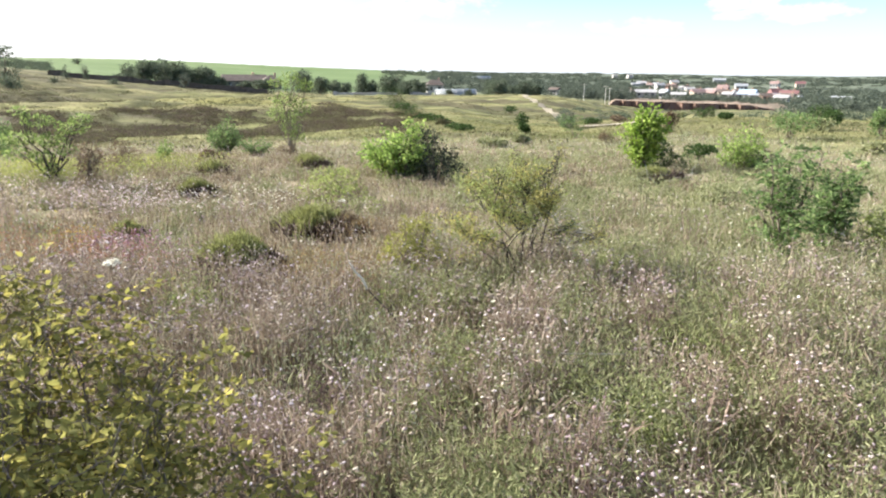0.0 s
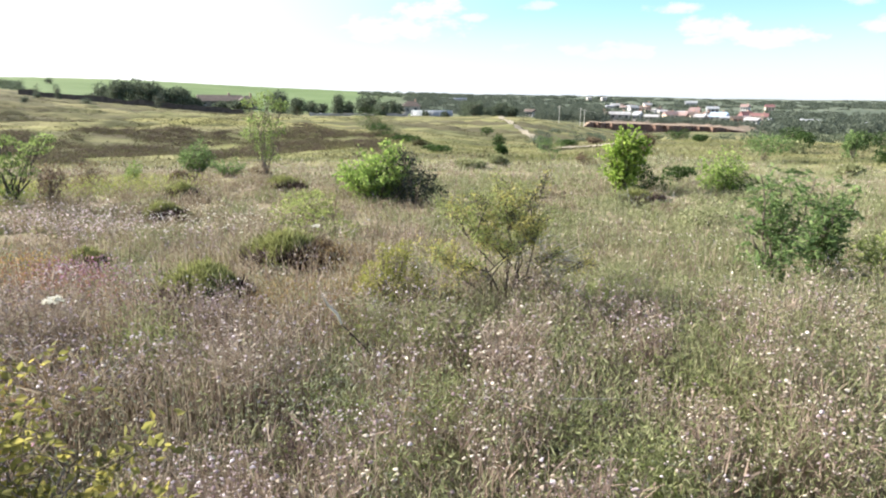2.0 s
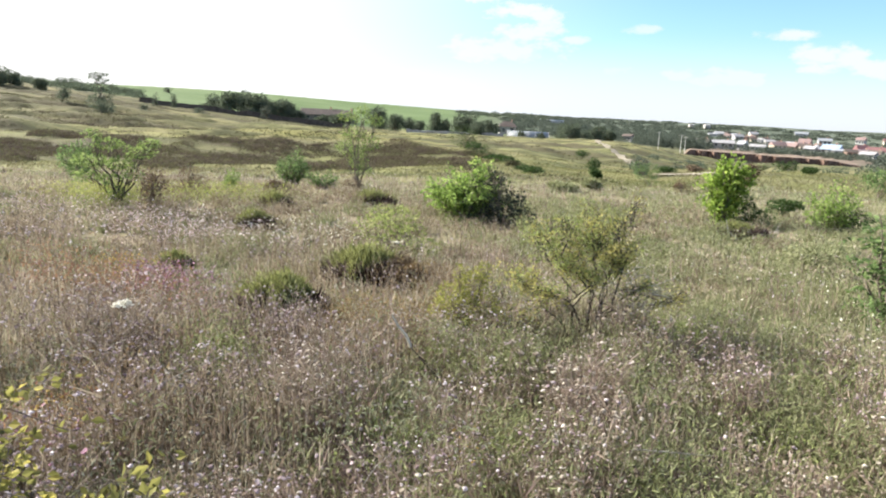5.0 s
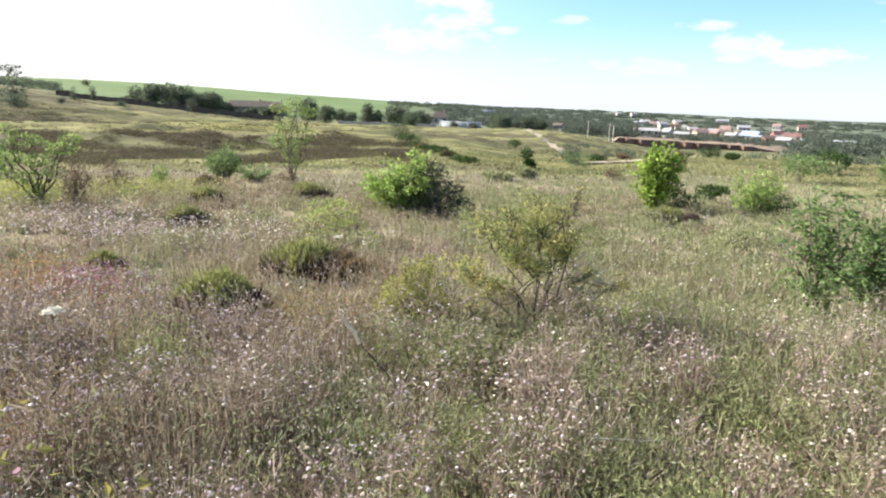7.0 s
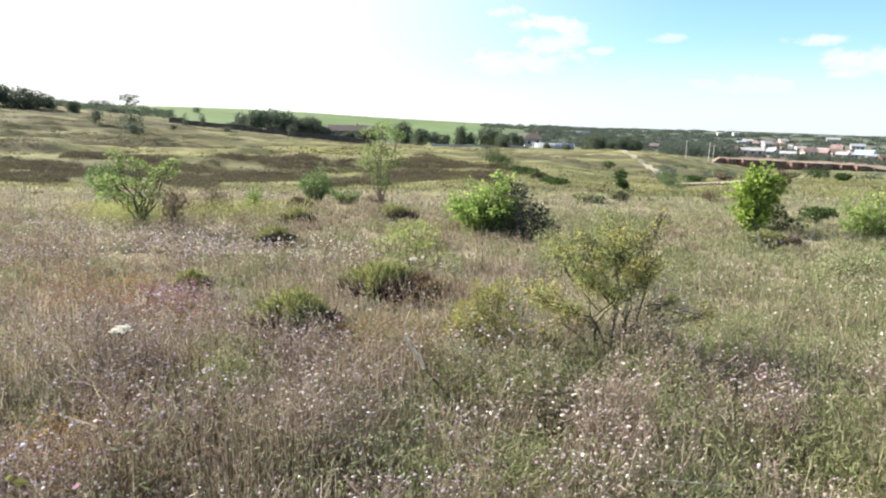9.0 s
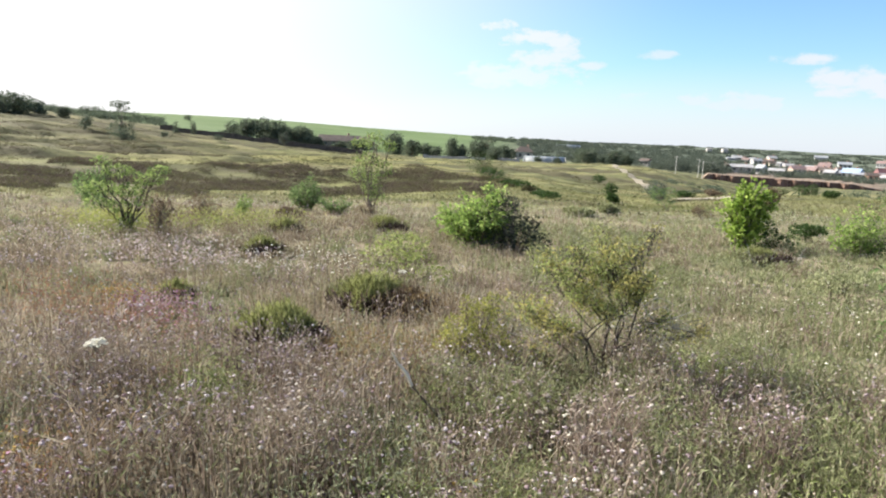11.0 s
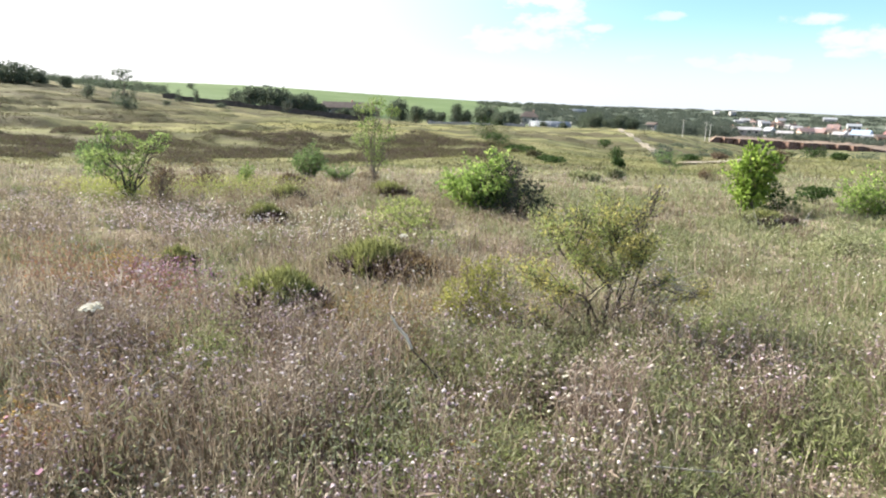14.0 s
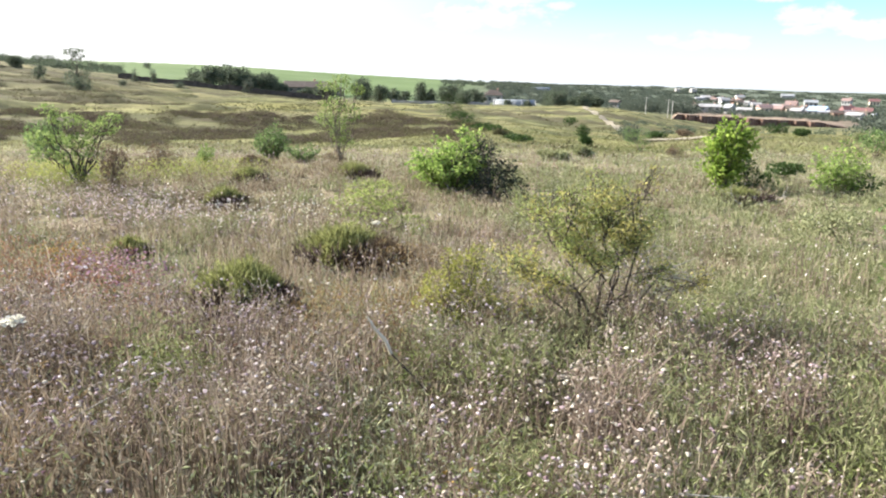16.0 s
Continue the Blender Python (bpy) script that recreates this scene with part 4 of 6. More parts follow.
# ---- shrubs and young trees of the meadow ----
def cushion(x, y, w, d, h, label, count=2600, leaf="cushion_leaf", wide=0.012):
    """A dense low cushion of fine upright shoots."""
    ob = thing("cushion_shrub", x, y, label, "shrub", "cushion shrubs in the meadow", 0.01)
    a, q = rng.uniform(0, 2 * np.pi, count), rng.random(count) ** 0.5
    lobes = 1 + 0.26 * np.sin(a * 3 + x * 5) + 0.16 * np.sin(a * 7 + y)
    fx, fy = np.cos(a) * q * w * 0.30, np.sin(a) * q * d * 0.30
    tip = np.stack([np.cos(a) * q * w * 0.5 * lobes, np.sin(a) * q * d * 0.5 * lobes, h * np.sqrt(np.maximum(1 - (q * 0.93) ** 2, 0.05)) * rng.uniform(0.7, 1.1, count)], 1)
    foot = np.stack([fx, fy, 0.25 * tip[:, 2]], 1)
    v, t = leaves(foot, tip - foot, np.linalg.norm(tip - foot, axis=1), wide / max(h * 0.7, 0.1), 0.02)
    n = 2 * count
    pick = rng.integers(0, count, n)
    p = tip[pick] * rng.uniform(0.8, 1.0, (n, 1))
    fuzz = leaves(p, unit(tip[pick]) + rng.normal(size=(n, 3)) * 0.45 + [0, 0, 0.5], rng.uniform(0.014, 0.034, n) * (1 + w), 0.22)
    tagged(part("foliage", mesh_of("cushion_foliage", *merged([(v, t), fuzz]), M[leaf]), ob), kind="stuff")
    # a brown skirt low on the right and front, where the shade is painted in
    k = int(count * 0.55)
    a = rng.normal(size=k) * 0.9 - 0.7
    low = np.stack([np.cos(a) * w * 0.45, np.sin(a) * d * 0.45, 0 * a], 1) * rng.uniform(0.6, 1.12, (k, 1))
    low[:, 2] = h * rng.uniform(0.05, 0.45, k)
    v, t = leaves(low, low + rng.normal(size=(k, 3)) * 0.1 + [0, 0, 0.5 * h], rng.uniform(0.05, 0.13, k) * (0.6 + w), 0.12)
    tagged(part("shade_skirt", mesh_of("cushion_skirt", v, t, M["shade_skirt_leaf"]), ob, "dark brown lower shoots, with the shrub's shaded side in their colour"), kind="stuff")
    runs = [limb((0, 0, 0), tip[k] * 0.8, 0.05, 0.008, 0.003, 4) for k in range(0, count, count // 14)]
    part("wood", mesh_of("cushion_wood", *tubes(runs, 4), M["bark"], True), ob)
    return ob


cushion(-1.60, 5.48, 0.60, 0.5, 0.37, "dense dark green cushion shrub with olive tips", 3200)
cushion(-1.28, 6.95, 0.70, 0.6, 0.37, "rounded olive-green cushion shrub with a dark underside", 3000)
# the next two brown cushions paint in their neighbours' shadowed right sides
cushion(-1.22, 5.3, 0.3, 0.26, 0.16, "low brown cushion added for the dark side of a larger one", 1100, "brown_leaf")
cushion(-0.92, 6.9, 0.42, 0.36, 0.27, "low purplish brown cushion added for the dark side of a green one", 1300, "brown_leaf")
cushion(-3.0, 6.75, 0.36, 0.34, 0.24, "small dull green cushion shrub in reddish dry grass", 1400)
cushion(-3.42, 9.9, 0.5, 0.45, 0.27, "dark green low shrub in the pale grass", 1500)
cushion(-3.9, 12.2, 0.5, 0.5, 0.26, "small dark shrub in the pale grass", 900)
cushion(-4.9, 15.2, 0.55, 0.5, 0.28, "small dark brownish shrub in the grass", 800, "brown_leaf", 0.02)
cushion(-2.45, 13.2, 0.7, 0.6, 0.32, "low olive shrub in the pale grass", 1100)
cushion(3.5, 12.0, 0.85, 0.5, 0.24, "low grey-green mat below a bright bush", 1300)


def rose_shrub():
    """A few dark stems from one foot that fork into flat, leafy, uneven sprays, with grey dead twigs on one side."""
    ob = thing("rose_shrub", 0.585, 5.32, "thorny wild rose shrub with crooked stems and small yellowing leaves", "shrub", sink=0.03)
    # crown: place, half size, how many leaves, how yellow
    sprays = (
        (-0.37, 0.02, 0.70, 0.13, 260, 0.15), (-0.24, -0.06, 0.56, 0.16, 420, 0.25), (-0.10, 0.10, 0.66, 0.14, 330, 0.2), (0.0, -0.02, 0.74, 0.13, 330, 0.35),
        (-0.03, 0.05, 0.86, 0.08, 130, 0.3), (0.10, 0.0, 0.57, 0.15, 420, 0.55), (0.20, 0.05, 0.65, 0.11, 230, 0.5), (-0.48, -0.03, 0.44, 0.13, 260, 0.5),
        (-0.29, -0.12, 0.39, 0.13, 280, 0.4), (-0.05, -0.14, 0.49, 0.12, 240, 0.35), (0.25, -0.05, 0.42, 0.10, 120, 0.35), (0.50, 0.02, 0.36, 0.08, 90, 0.8),
        (-0.44, -0.05, 0.18, 0.12, 170, 0.55), (0.14, 0.12, 0.80, 0.07, 80, 0.5), (-0.20, 0.05, 0.79, 0.08, 110, 0.1),
        (0.24, 0.12, 0.92, 0.05, 40, 0.5), (0.32, -0.1, 0.22, 0.1, 90, 0.2),
    )
    forks = [(-0.10, 0.0, 0.30), (0.02, 0.02, 0.34), (-0.05, -0.06, 0.24), (0.06, -0.03, 0.28), (-0.15, -0.05, 0.20)]
    for fx, fy, fz in forks:
        foot = np.array([fx * 0.35 + rng.normal() * 0.02, fy * 0.4 + rng.normal() * 0.02, 0.0])
        part("stem", mesh_of("rose_stem", *tubes([limb(foot, (fx, fy, fz), 0.05, rng.uniform(0.014, 0.020), 0.010, 6)], 6), M["dark_bark"], True), ob, "thin dark crooked stem")
    for yellow, name, material, label in ((False, "foliage", "rose_leaf", "small green leaves"), (True, "yellow_foliage", "turned_leaf", "small leaves turned yellow and orange")):
        p, d = [], []
        for cx, cy, cz, r, n, share in sprays:
            cx, cz, r = cx * 1.1 + 0.03 * (cz > 0.3), cz * 1.15, r * 1.15
            share = min(0.9, share + 0.12)
            c = np.array([cx, cy, cz])
            fork = np.array(forks[int(np.argmin([abs(cx - f[0] * 3) + abs(cz - f[2] - 0.2) * 0.3 for f in forks]))])
            if cz < 0.24:
                fork = np.array([cx * 0.2, cy * 0.2, 0.03])
            runs = [limb(fork, c, 0.10, 0.0062, 0.0028, 7)] if not yellow else []
            for _ in range(7 if yellow else 11):
                start = fork + (c - fork) * rng.uniform(0.55, 1.0)
                way = unit(rng.normal(size=3) * [1.2, 1.2, 0.55] + [0, 0, 0.25])
                tp, tr = limb(start, c + way * r * rng.uniform(0.7, 1.35), 0.12, 0.0022, 0.001, 6)
                runs.append((tp, tr))
                m = max(3, int(n * 2.3 * (share if yellow else 1 - share) / (7 if yellow else 11)))
                f = rng.uniform(1.2, 5.0, m)
                i = np.minimum(f.astype(int), 4)
                p.append(tp[i] + (tp[i + 1] - tp[i]) * (f - i)[:, None] + rng.normal(size=(m, 3)) * 0.026)
                d.append(np.tile(way, (m, 1)))
            part("branch", mesh_of("rose_branch", *tubes(runs, 4), M["dark_bark"], True), ob)
        p, d = np.concatenate(p), np.concatenate(d)
        v, t = leaves(p, d * 0.6 + rng.normal(size=d.shape), rng.uniform(0.014, 0.028, len(p)), 0.5)
        tagged(part(name, mesh_of("rose_leaves", v, t, M[material]), ob, label), kind="stuff")
    for _ in range(34):
        s = np.array([0.30, 0.03, 0.47]) + rng.normal(size=3) * [0.10, 0.06, 0.05]
        run = limb(s, s + unit(rng.normal(size=3) * [1, 1, 0.6] + [0.9, 0, 0.0]) * rng.uniform(0.10, 0.24), 0.09, 0.0032, 0.0012, 4)
        part("dead_twig", mesh_of("rose_dead", *tubes([run], 4), M["grey_wood"], True), ob, "grey leafless twig")


rose_shrub()

bush("yellow_shrub", -0.22, 5.15, "low yellowing shrub with dry brown twigs", "shrub", [(-0.1, 0, 0.37, 0.11, 0.11, 0.10), (0.03, 0.05, 0.46, 0.10, 0.10, 0.10), (-0.02, -0.05, 0.28, 0.15, 0.14, 0.12), (0.13, 0.0, 0.33, 0.09, 0.1, 0.1), (-0.17, 0.0, 0.26, 0.08, 0.1, 0.09), (0.1, 0.0, 0.54, 0.05, 0.05, 0.07), (-0.06, 0.0, 0.53, 0.04, 0.05, 0.06), (0.22, 0.0, 0.25, 0.07, 0.08, 0.06)], 3200, 0.022, "yellow_leaf", stems=4, stem_r=0.006, twigs=12)
bush("brown_shrub", 0.0, 4.92, "low tangle of brown twigs beside a yellowing shrub", "shrub", random_lumps(8, 0.55, 0.4, 0.33, 0.3, 0.36), 420, 0.02, "brown_leaf", "dark_bark", stems=5, stem_r=0.005, twigs=16)
bush("brown_shrub", 0.36, 4.86, "low tangle of dark twigs before a rose shrub", "shrub", random_lumps(7, 0.5, 0.35, 0.24, 0.3, 0.36), 300, 0.02, "brown_leaf", "dark_bark", stems=5, stem_r=0.004, twigs=14)
bush("yellow_shrub", -1.2, 8.2, "loose olive-yellow shrub among dry grass", "shrub", random_lumps(7, 1.0, 0.8, 0.62, 0.3, 0.3), 1700, 0.035, "rose_leaf", stems=4, stem_r=0.007, twigs=6)
shoot_bush("maple_bush", -0.66, 11.85, "dense bright green bush with pointed shoots, dark on its shaded side", "bush", 54, 1.06, 0.66, 0.064, "bright_leaf", 96, (-0.06, 0.0), 0.05, 0.55, 0.012, wide=0.55)
# dark leaves added: partly another bush, partly the maple's shaded side
bush("dark_bush", -0.12, 11.72, "dark bush that doubles as a bright green one's shaded side", "bush", ragged([(-0.12, 0, 0.42, 0.32, 0.34, 0.36), (0.14, 0, 0.28, 0.3, 0.3, 0.28), (-0.35, -0.05, 0.22, 0.26, 0.22, 0.2), (0.32, 0, 0.14, 0.24, 0.25, 0.16)], 26, 0.1), 3400, 0.045, "shade_leaf", stems=4, stem_r=0.01)
shoot_bush("lime_bush", 3.7, 13.75, "upright yellow-green bush lit by the sun", "bush", 46, 1.28, 0.33, 0.08, "lime_leaf", 84, (0.16, 0.0), 0.04, 0.35, 0.012, wide=0.58)
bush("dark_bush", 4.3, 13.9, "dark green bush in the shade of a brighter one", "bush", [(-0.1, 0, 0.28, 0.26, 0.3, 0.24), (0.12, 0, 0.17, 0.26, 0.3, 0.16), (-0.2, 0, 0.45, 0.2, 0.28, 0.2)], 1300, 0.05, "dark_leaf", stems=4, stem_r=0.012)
bush("dark_bush", 6.0, 17.2, "low dark grey-green bush in the dry grass", "bush", random_lumps(5, 1.2, 0.8, 0.42, 0.3, 0.4), 1000, 0.07, "dark_leaf", stems=4, stem_r=0.01)
shoot_bush("pale_bush", 5.65, 13.75, "loose light green bush on the meadow", "bush", 34, 0.98, 0.5, 0.06, "bright_leaf", 56, (0.0, 0.0), 0.1, 0.5, 0.008)
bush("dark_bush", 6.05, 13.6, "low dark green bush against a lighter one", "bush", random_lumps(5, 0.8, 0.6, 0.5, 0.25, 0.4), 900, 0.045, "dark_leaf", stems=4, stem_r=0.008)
bush("low_bush", 3.5, 9.2, "low grey-green bush in the pale grass", "bush", random_lumps(6, 0.85, 0.6, 0.36, 0.3, 0.4), 1200, 0.04, "olive", stems=4, stem_r=0.006)


def ash_sapling(x, y, high, label, side):
    """Young ash: a few leaders with long feathered leaves."""
    ob = thing("ash_sapling", x, y, label, "bush", "ash saplings", 0.02)
    runs, p, d = [], [], []
    for k in range(11):
        a = rng.uniform(0, 2 * np.pi)
        out = rng.uniform(0.05, 0.36) * high
        top = np.array([math.cos(a) * out + side * 0.1, math.sin(a) * out, rng.uniform(0.5, 1.05) * high - 0.3 * out])
        pts, rad = limb((0, 0, 0), top, 0.04, 0.014, 0.004, 9)
        runs.append((pts, rad))
        for _ in range(15):
            s = pts[rng.integers(2, 9)]
            way = unit(rng.normal(size=3) * [1, 1, 0.5] + [0, 0, 0.25])
            tp, tr = limb(s, s + way * rng.uniform(0.14, 0.26), 0.02, 0.002, 0.001, 4)
            runs.append((tp, tr))
            # leaflets in pairs along the leaf stalk
            across = unit(np.cross(way, [0, 0, 1.0]) + rng.normal(size=3) * 0.1)
            for q in np.linspace(0.25, 1, 8):
                for sgn in (-1, 1):
                    p.append(s + (tp[-1] - s) * q)
                    d.append(across * sgn + way * 0.6 - [0, 0, 0.15])
    for k in range(0, len(runs), 16):
        part("stem", mesh_of("ash_stem", *tubes(runs[k : k + 1], 5), M["bark"], True), ob)
    stalks = [run for k, run in enumerate(runs) if k % 16]
    tagged(part("leaf_stalk", mesh_of("ash_stalks", *tubes(stalks, 4), M["bark"], True), ob), kind="stuff")
    v, t = leaves(np.array(p), np.array(d) + rng.normal(size=(len(d), 3)) * 0.5, rng.uniform(0.034, 0.066, len(p)), 0.42)
    part("foliage", mesh_of("ash_leaves", v, t, M["ash_leaf"]), ob)


ash_sapling(3.0, 6.35, 1.08, "feathery dark green ash sapling with several leaders", -0.4)
ash_sapling(3.65, 6.75, 0.95, "spreading green ash sapling over dry grass", 0.4)
bush("low_bush", 4.4, 6.6, "broad olive bush with a dark underside", "bush", random_lumps(8, 1.3, 0.9, 0.5, 0.25, 0.36), 1800, 0.05, "rose_leaf", stems=5, stem_r=0.008)


def dead_heap():
    ob = thing("dead_branches", 3.62, 11.85, "heap of grey dead twigs in the grass", "branches", sink=0.02)
    runs = []
    for _ in range(70):
        s = rng.normal(size=3) * [0.25, 0.12, 0.0] + [0, 0, 0.02]
        runs.append(limb(s, s + unit(rng.normal(size=3) * [1.4, 0.7, 0.5] + [0, 0, 0.35]) * rng.uniform(0.15, 0.4), 0.09, 0.008, 0.002, 4))
    for run in runs:
        part("twig", mesh_of("dead_twig", *tubes([run], 4), M["grey_wood"], True), ob)


dead_heap()

# left of the valley
bush("thorn_tree", -6.0, 11.1, "small crooked green thorn tree with flat sprays of leaves", "tree", [(-0.45, 0, 0.72, 0.26, 0.28, 0.09), (-0.2, 0.1, 0.98, 0.24, 0.26, 0.08), (0.05, 0, 0.70, 0.22, 0.26, 0.09), (0.36, 0, 0.88, 0.24, 0.22, 0.08), (0.52, 0, 1.02, 0.15, 0.16, 0.06), (-0.5, 0, 0.48, 0.2, 0.22, 0.09), (-0.42, 0, 1.13, 0.13, 0.14, 0.06), (0.25, 0, 0.54, 0.16, 0.2, 0.07), (-0.12, 0, 0.45, 0.16, 0.2, 0.08), (0.0, 0, 0.26, 0.14, 0.16, 0.08)], 1900, 0.055, "pale_leaf", "dark_bark", stems=3, stem_r=0.018, twigs=6)
bush("brown_shrub", -5.0, 10.1, "brown twiggy shrub with few leaves", "shrub", random_lumps(8, 0.75, 0.6, 0.75, 0.3, 0.3), 700, 0.045, "brown_leaf", stems=6, stem_r=0.008, twigs=10)
bush("brown_shrub", -6.0, 13.6, "reddish brown twiggy shrub", "shrub", random_lumps(7, 1.0, 0.7, 0.66, 0.3, 0.3), 700, 0.05, "brown_leaf", stems=6, stem_r=0.008, twigs=9)
bush("sapling", -3.6, 17.2, "slender young tree with a thin light green crown", "tree", [(0, 0, 0.8, 0.26, 0.26, 0.3), (-0.3, 0, 1.05, 0.22, 0.22, 0.16), (0.28, 0, 1.15, 0.24, 0.24, 0.2), (-0.1, 0, 1.35, 0.3, 0.3, 0.18), (0.1, 0, 1.72, 0.36, 0.3, 0.13), (-0.28, 0, 1.74, 0.22, 0.22, 0.1), (0.42, 0, 1.66, 0.18, 0.2, 0.1), (0.05, 0, 1.9, 0.2, 0.2, 0.08), (0.15, 0, 0.5, 0.2, 0.2, 0.16)], 1700, 0.062, "pale_leaf", stems=4, stem_r=0.02, twigs=5, shell=0.3)
shoot_bush("green_bush", -5.6, 18.6, "bushy light green shrub in the grass", "bush", 40, 1.0, 0.52, 0.06, "ash_leaf", 60, (0.0, 0.0), 0.06, 0.5)
shoot_bush("green_bush", -4.6, 17.7, "low light green shrub in the grass", "bush", 24, 0.55, 0.5, 0.05, "ash_leaf", 55, (0.0, 0.0), 0.06, 0.5)
bush("green_bush", -5.6, 14.6, "small green shrub with silvery leaves", "bush", random_lumps(6, 0.45, 0.4, 0.5, 0.3, 0.36), 450, 0.06, "pale_leaf", stems=4, stem_r=0.008)
bush("green_bush", -12.6, 20.3, "olive bush at the edge of the slope", "bush", random_lumps(8, 1.3, 1.0, 1.15, 0.25, 0.36), 1600, 0.08, "ash_leaf", stems=4, stem_r=0.014)
bush("dark_bush", -3.6, 16.6, "small brown bush beside a sapling", "bush", random_lumps(4, 0.5, 0.4, 0.3, 0.3, 0.4), 350, 0.05, "brown_leaf", stems=4, stem_r=0.006)

# on the falling ground ahead
bush("thorn_bush", 5.5, 24.6, "small brown thorn bush with one leaning branch", "bush", random_lumps(6, 0.8, 0.6, 0.55, 0.3, 0.34), 700, 0.05, "brown_leaf", stems=4, stem_r=0.012, twigs=6)
bush("narrow_bush", 5.5, 30.4, "narrow upright dark green bush", "bush", [(0.1, 0, 0.25, 0.2, 0.2, 0.28), (0.12, 0, 0.5, 0.17, 0.17, 0.26), (-0.3, 0.3, 0.55, 0.4, 0.4, 0.25), (-0.45, 0.3, 0.8, 0.28, 0.3, 0.2), (0.1, 0.3, 0.8, 0.28, 0.3, 0.2)], 1300, 0.05, "ash_leaf", stems=4, stem_r=0.014)
for x, y, w, h, leaf in ((5.22, 48.4, 0.95, 0.9, "dark_leaf"), (6.28, 69.8, 1.5, 0.85, "dark_leaf"), (13.2, 28.0, 2.0, 1.1, "ash_leaf"), (19.4, 36.5, 1.1, 0.8, "dark_leaf"), (17.0, 33.0, 1.0, 0.6, "olive"), (12.6, 21.5, 0.8, 0.4, "olive"), (21.5, 35.5, 1.0, 0.9, "dark_leaf"), (23.5, 46.0, 1.4, 1.0, "dark_leaf"), (18.4, 52.0, 1.5, 0.9, "dark_leaf"), (9.3, 30.0, 0.5, 0.95, "brown_leaf"), (25.5, 40.0, 1.6, 1.2, "dark_leaf"), (3.77, 34.3, 0.5, 0.45, "dark_leaf"), (6.65, 39.4, 1.15, 0.95, "hazy_leaf"), (20.0, 38.0, 0.9, 0.7, "dark_leaf"), (17.4, 29.2, 0.7, 1.0, "ash_leaf"), (17.9, 27.4, 1.1, 0.7, "dark_leaf"), (18.3, 40.0, 0.9, 0.6, "olive"), (9.6, 47.0, 1.3, 0.5, "dark_leaf"), (10.8, 46.0, 1.2, 0.5, "brown_leaf"), (12.4, 44.0, 1.0, 0.5, "dark_leaf"), (15.0, 46.5, 1.1, 0.5, "olive"), (16.2, 42.0, 0.8, 0.45, "dark_leaf"), (2.6, 26.0, 0.9, 0.4, "olive"), (1.6, 22.0, 0.8, 0.35, "olive")):
    bush("field_bush", x, y, "rounded bush standing alone on the dry slope", "bush", random_lumps(7, w, w, h, 0.25, 0.4), 900, 0.11, leaf, stems=4, stem_r=0.02, group="bushes on the slope")
# a line of bushes down the ravine; the low ones are added for a shadow line
for k in range(17):
    q = k / 16
    y = 62.0 - 28.0 * q
    x = -4.2 + 5.0 * q + 0.25 * math.sin(k * 2.1)
    w = 2.0 - 1.2 * min(1.0, q * 2.2) + 0.2 * math.sin(k * 1.7)
    bush("ravine_bush", x, y, "dark bush in the line of bushes and shadow down the ravine", "bush", random_lumps(7, w * 1.2, w, max(0.28, 2.0 - 5.2 * q) + 0.1 * math.sin(k * 3.3), 0.2, 0.4), 700, 0.1, ("dark_leaf", "tussock")[k % 3 == 2], stems=4, stem_r=0.02, group="bushes down the ravine")


def scrub_bank():
    """Low brown scrub along the broken banks across the hollow, its dark leaves carrying some of their shade."""
    for leaf, name, label, share in (("scrub_leaf", "bank_scrub", "low brown scrub along a broken earth bank", 0.55), ("tussock", "green_scrub", "low dull green scrub along a broken earth bank", 0.6)):
        p, d = [], []
        for r0, r1, a0, a1, count, tall in ((37, 57, -46, -3, 5200, 0.5), (62, 70, -46, -27, 160, 0.6), (75, 82, -46, -22, 260, 0.7), (90, 97, -46, -26, 200, 0.7), (108, 117, -46, -24, 260, 0.8), (132, 140, -46, -27, 160, 0.9)):
            for _ in range(int(count * share)):
                a, r = rng.uniform(a0, a1), rng.uniform(r0, r1)
                r += 3.0 * math.sin(a * 0.55) + 2.0 * math.sin(a * 1.3 + 1)
                x, y = r * math.sin(math.radians(a)), r * math.cos(math.radians(a))
                if math.sin(x * 0.35 + y * 0.9) + math.sin(x * 0.13 - y * 0.55 + 1) + math.sin(x * 0.8 + 2) < rng.uniform(-1.5, 0.5):
                    continue
                w = rng.uniform(0.4, 1.1) * tall
                n = 60
                q = unit(rng.normal(size=(n, 3))) * [w * 1.6, w, 0.5 * w] * rng.uniform(0.5, 1, (n, 1))
                q[:, 2] = np.abs(q[:, 2])
                p.append(q + [x, y, float(land(x, y))])
                d.append(q)
        p, d = np.concatenate(p), np.concatenate(d)
        v, t = leaves(p, d + rng.normal(size=d.shape) * 0.4, rng.uniform(0.05, 0.12, len(p)), 0.5)
        stuff(name, v, t, leaf, label, "scrub")


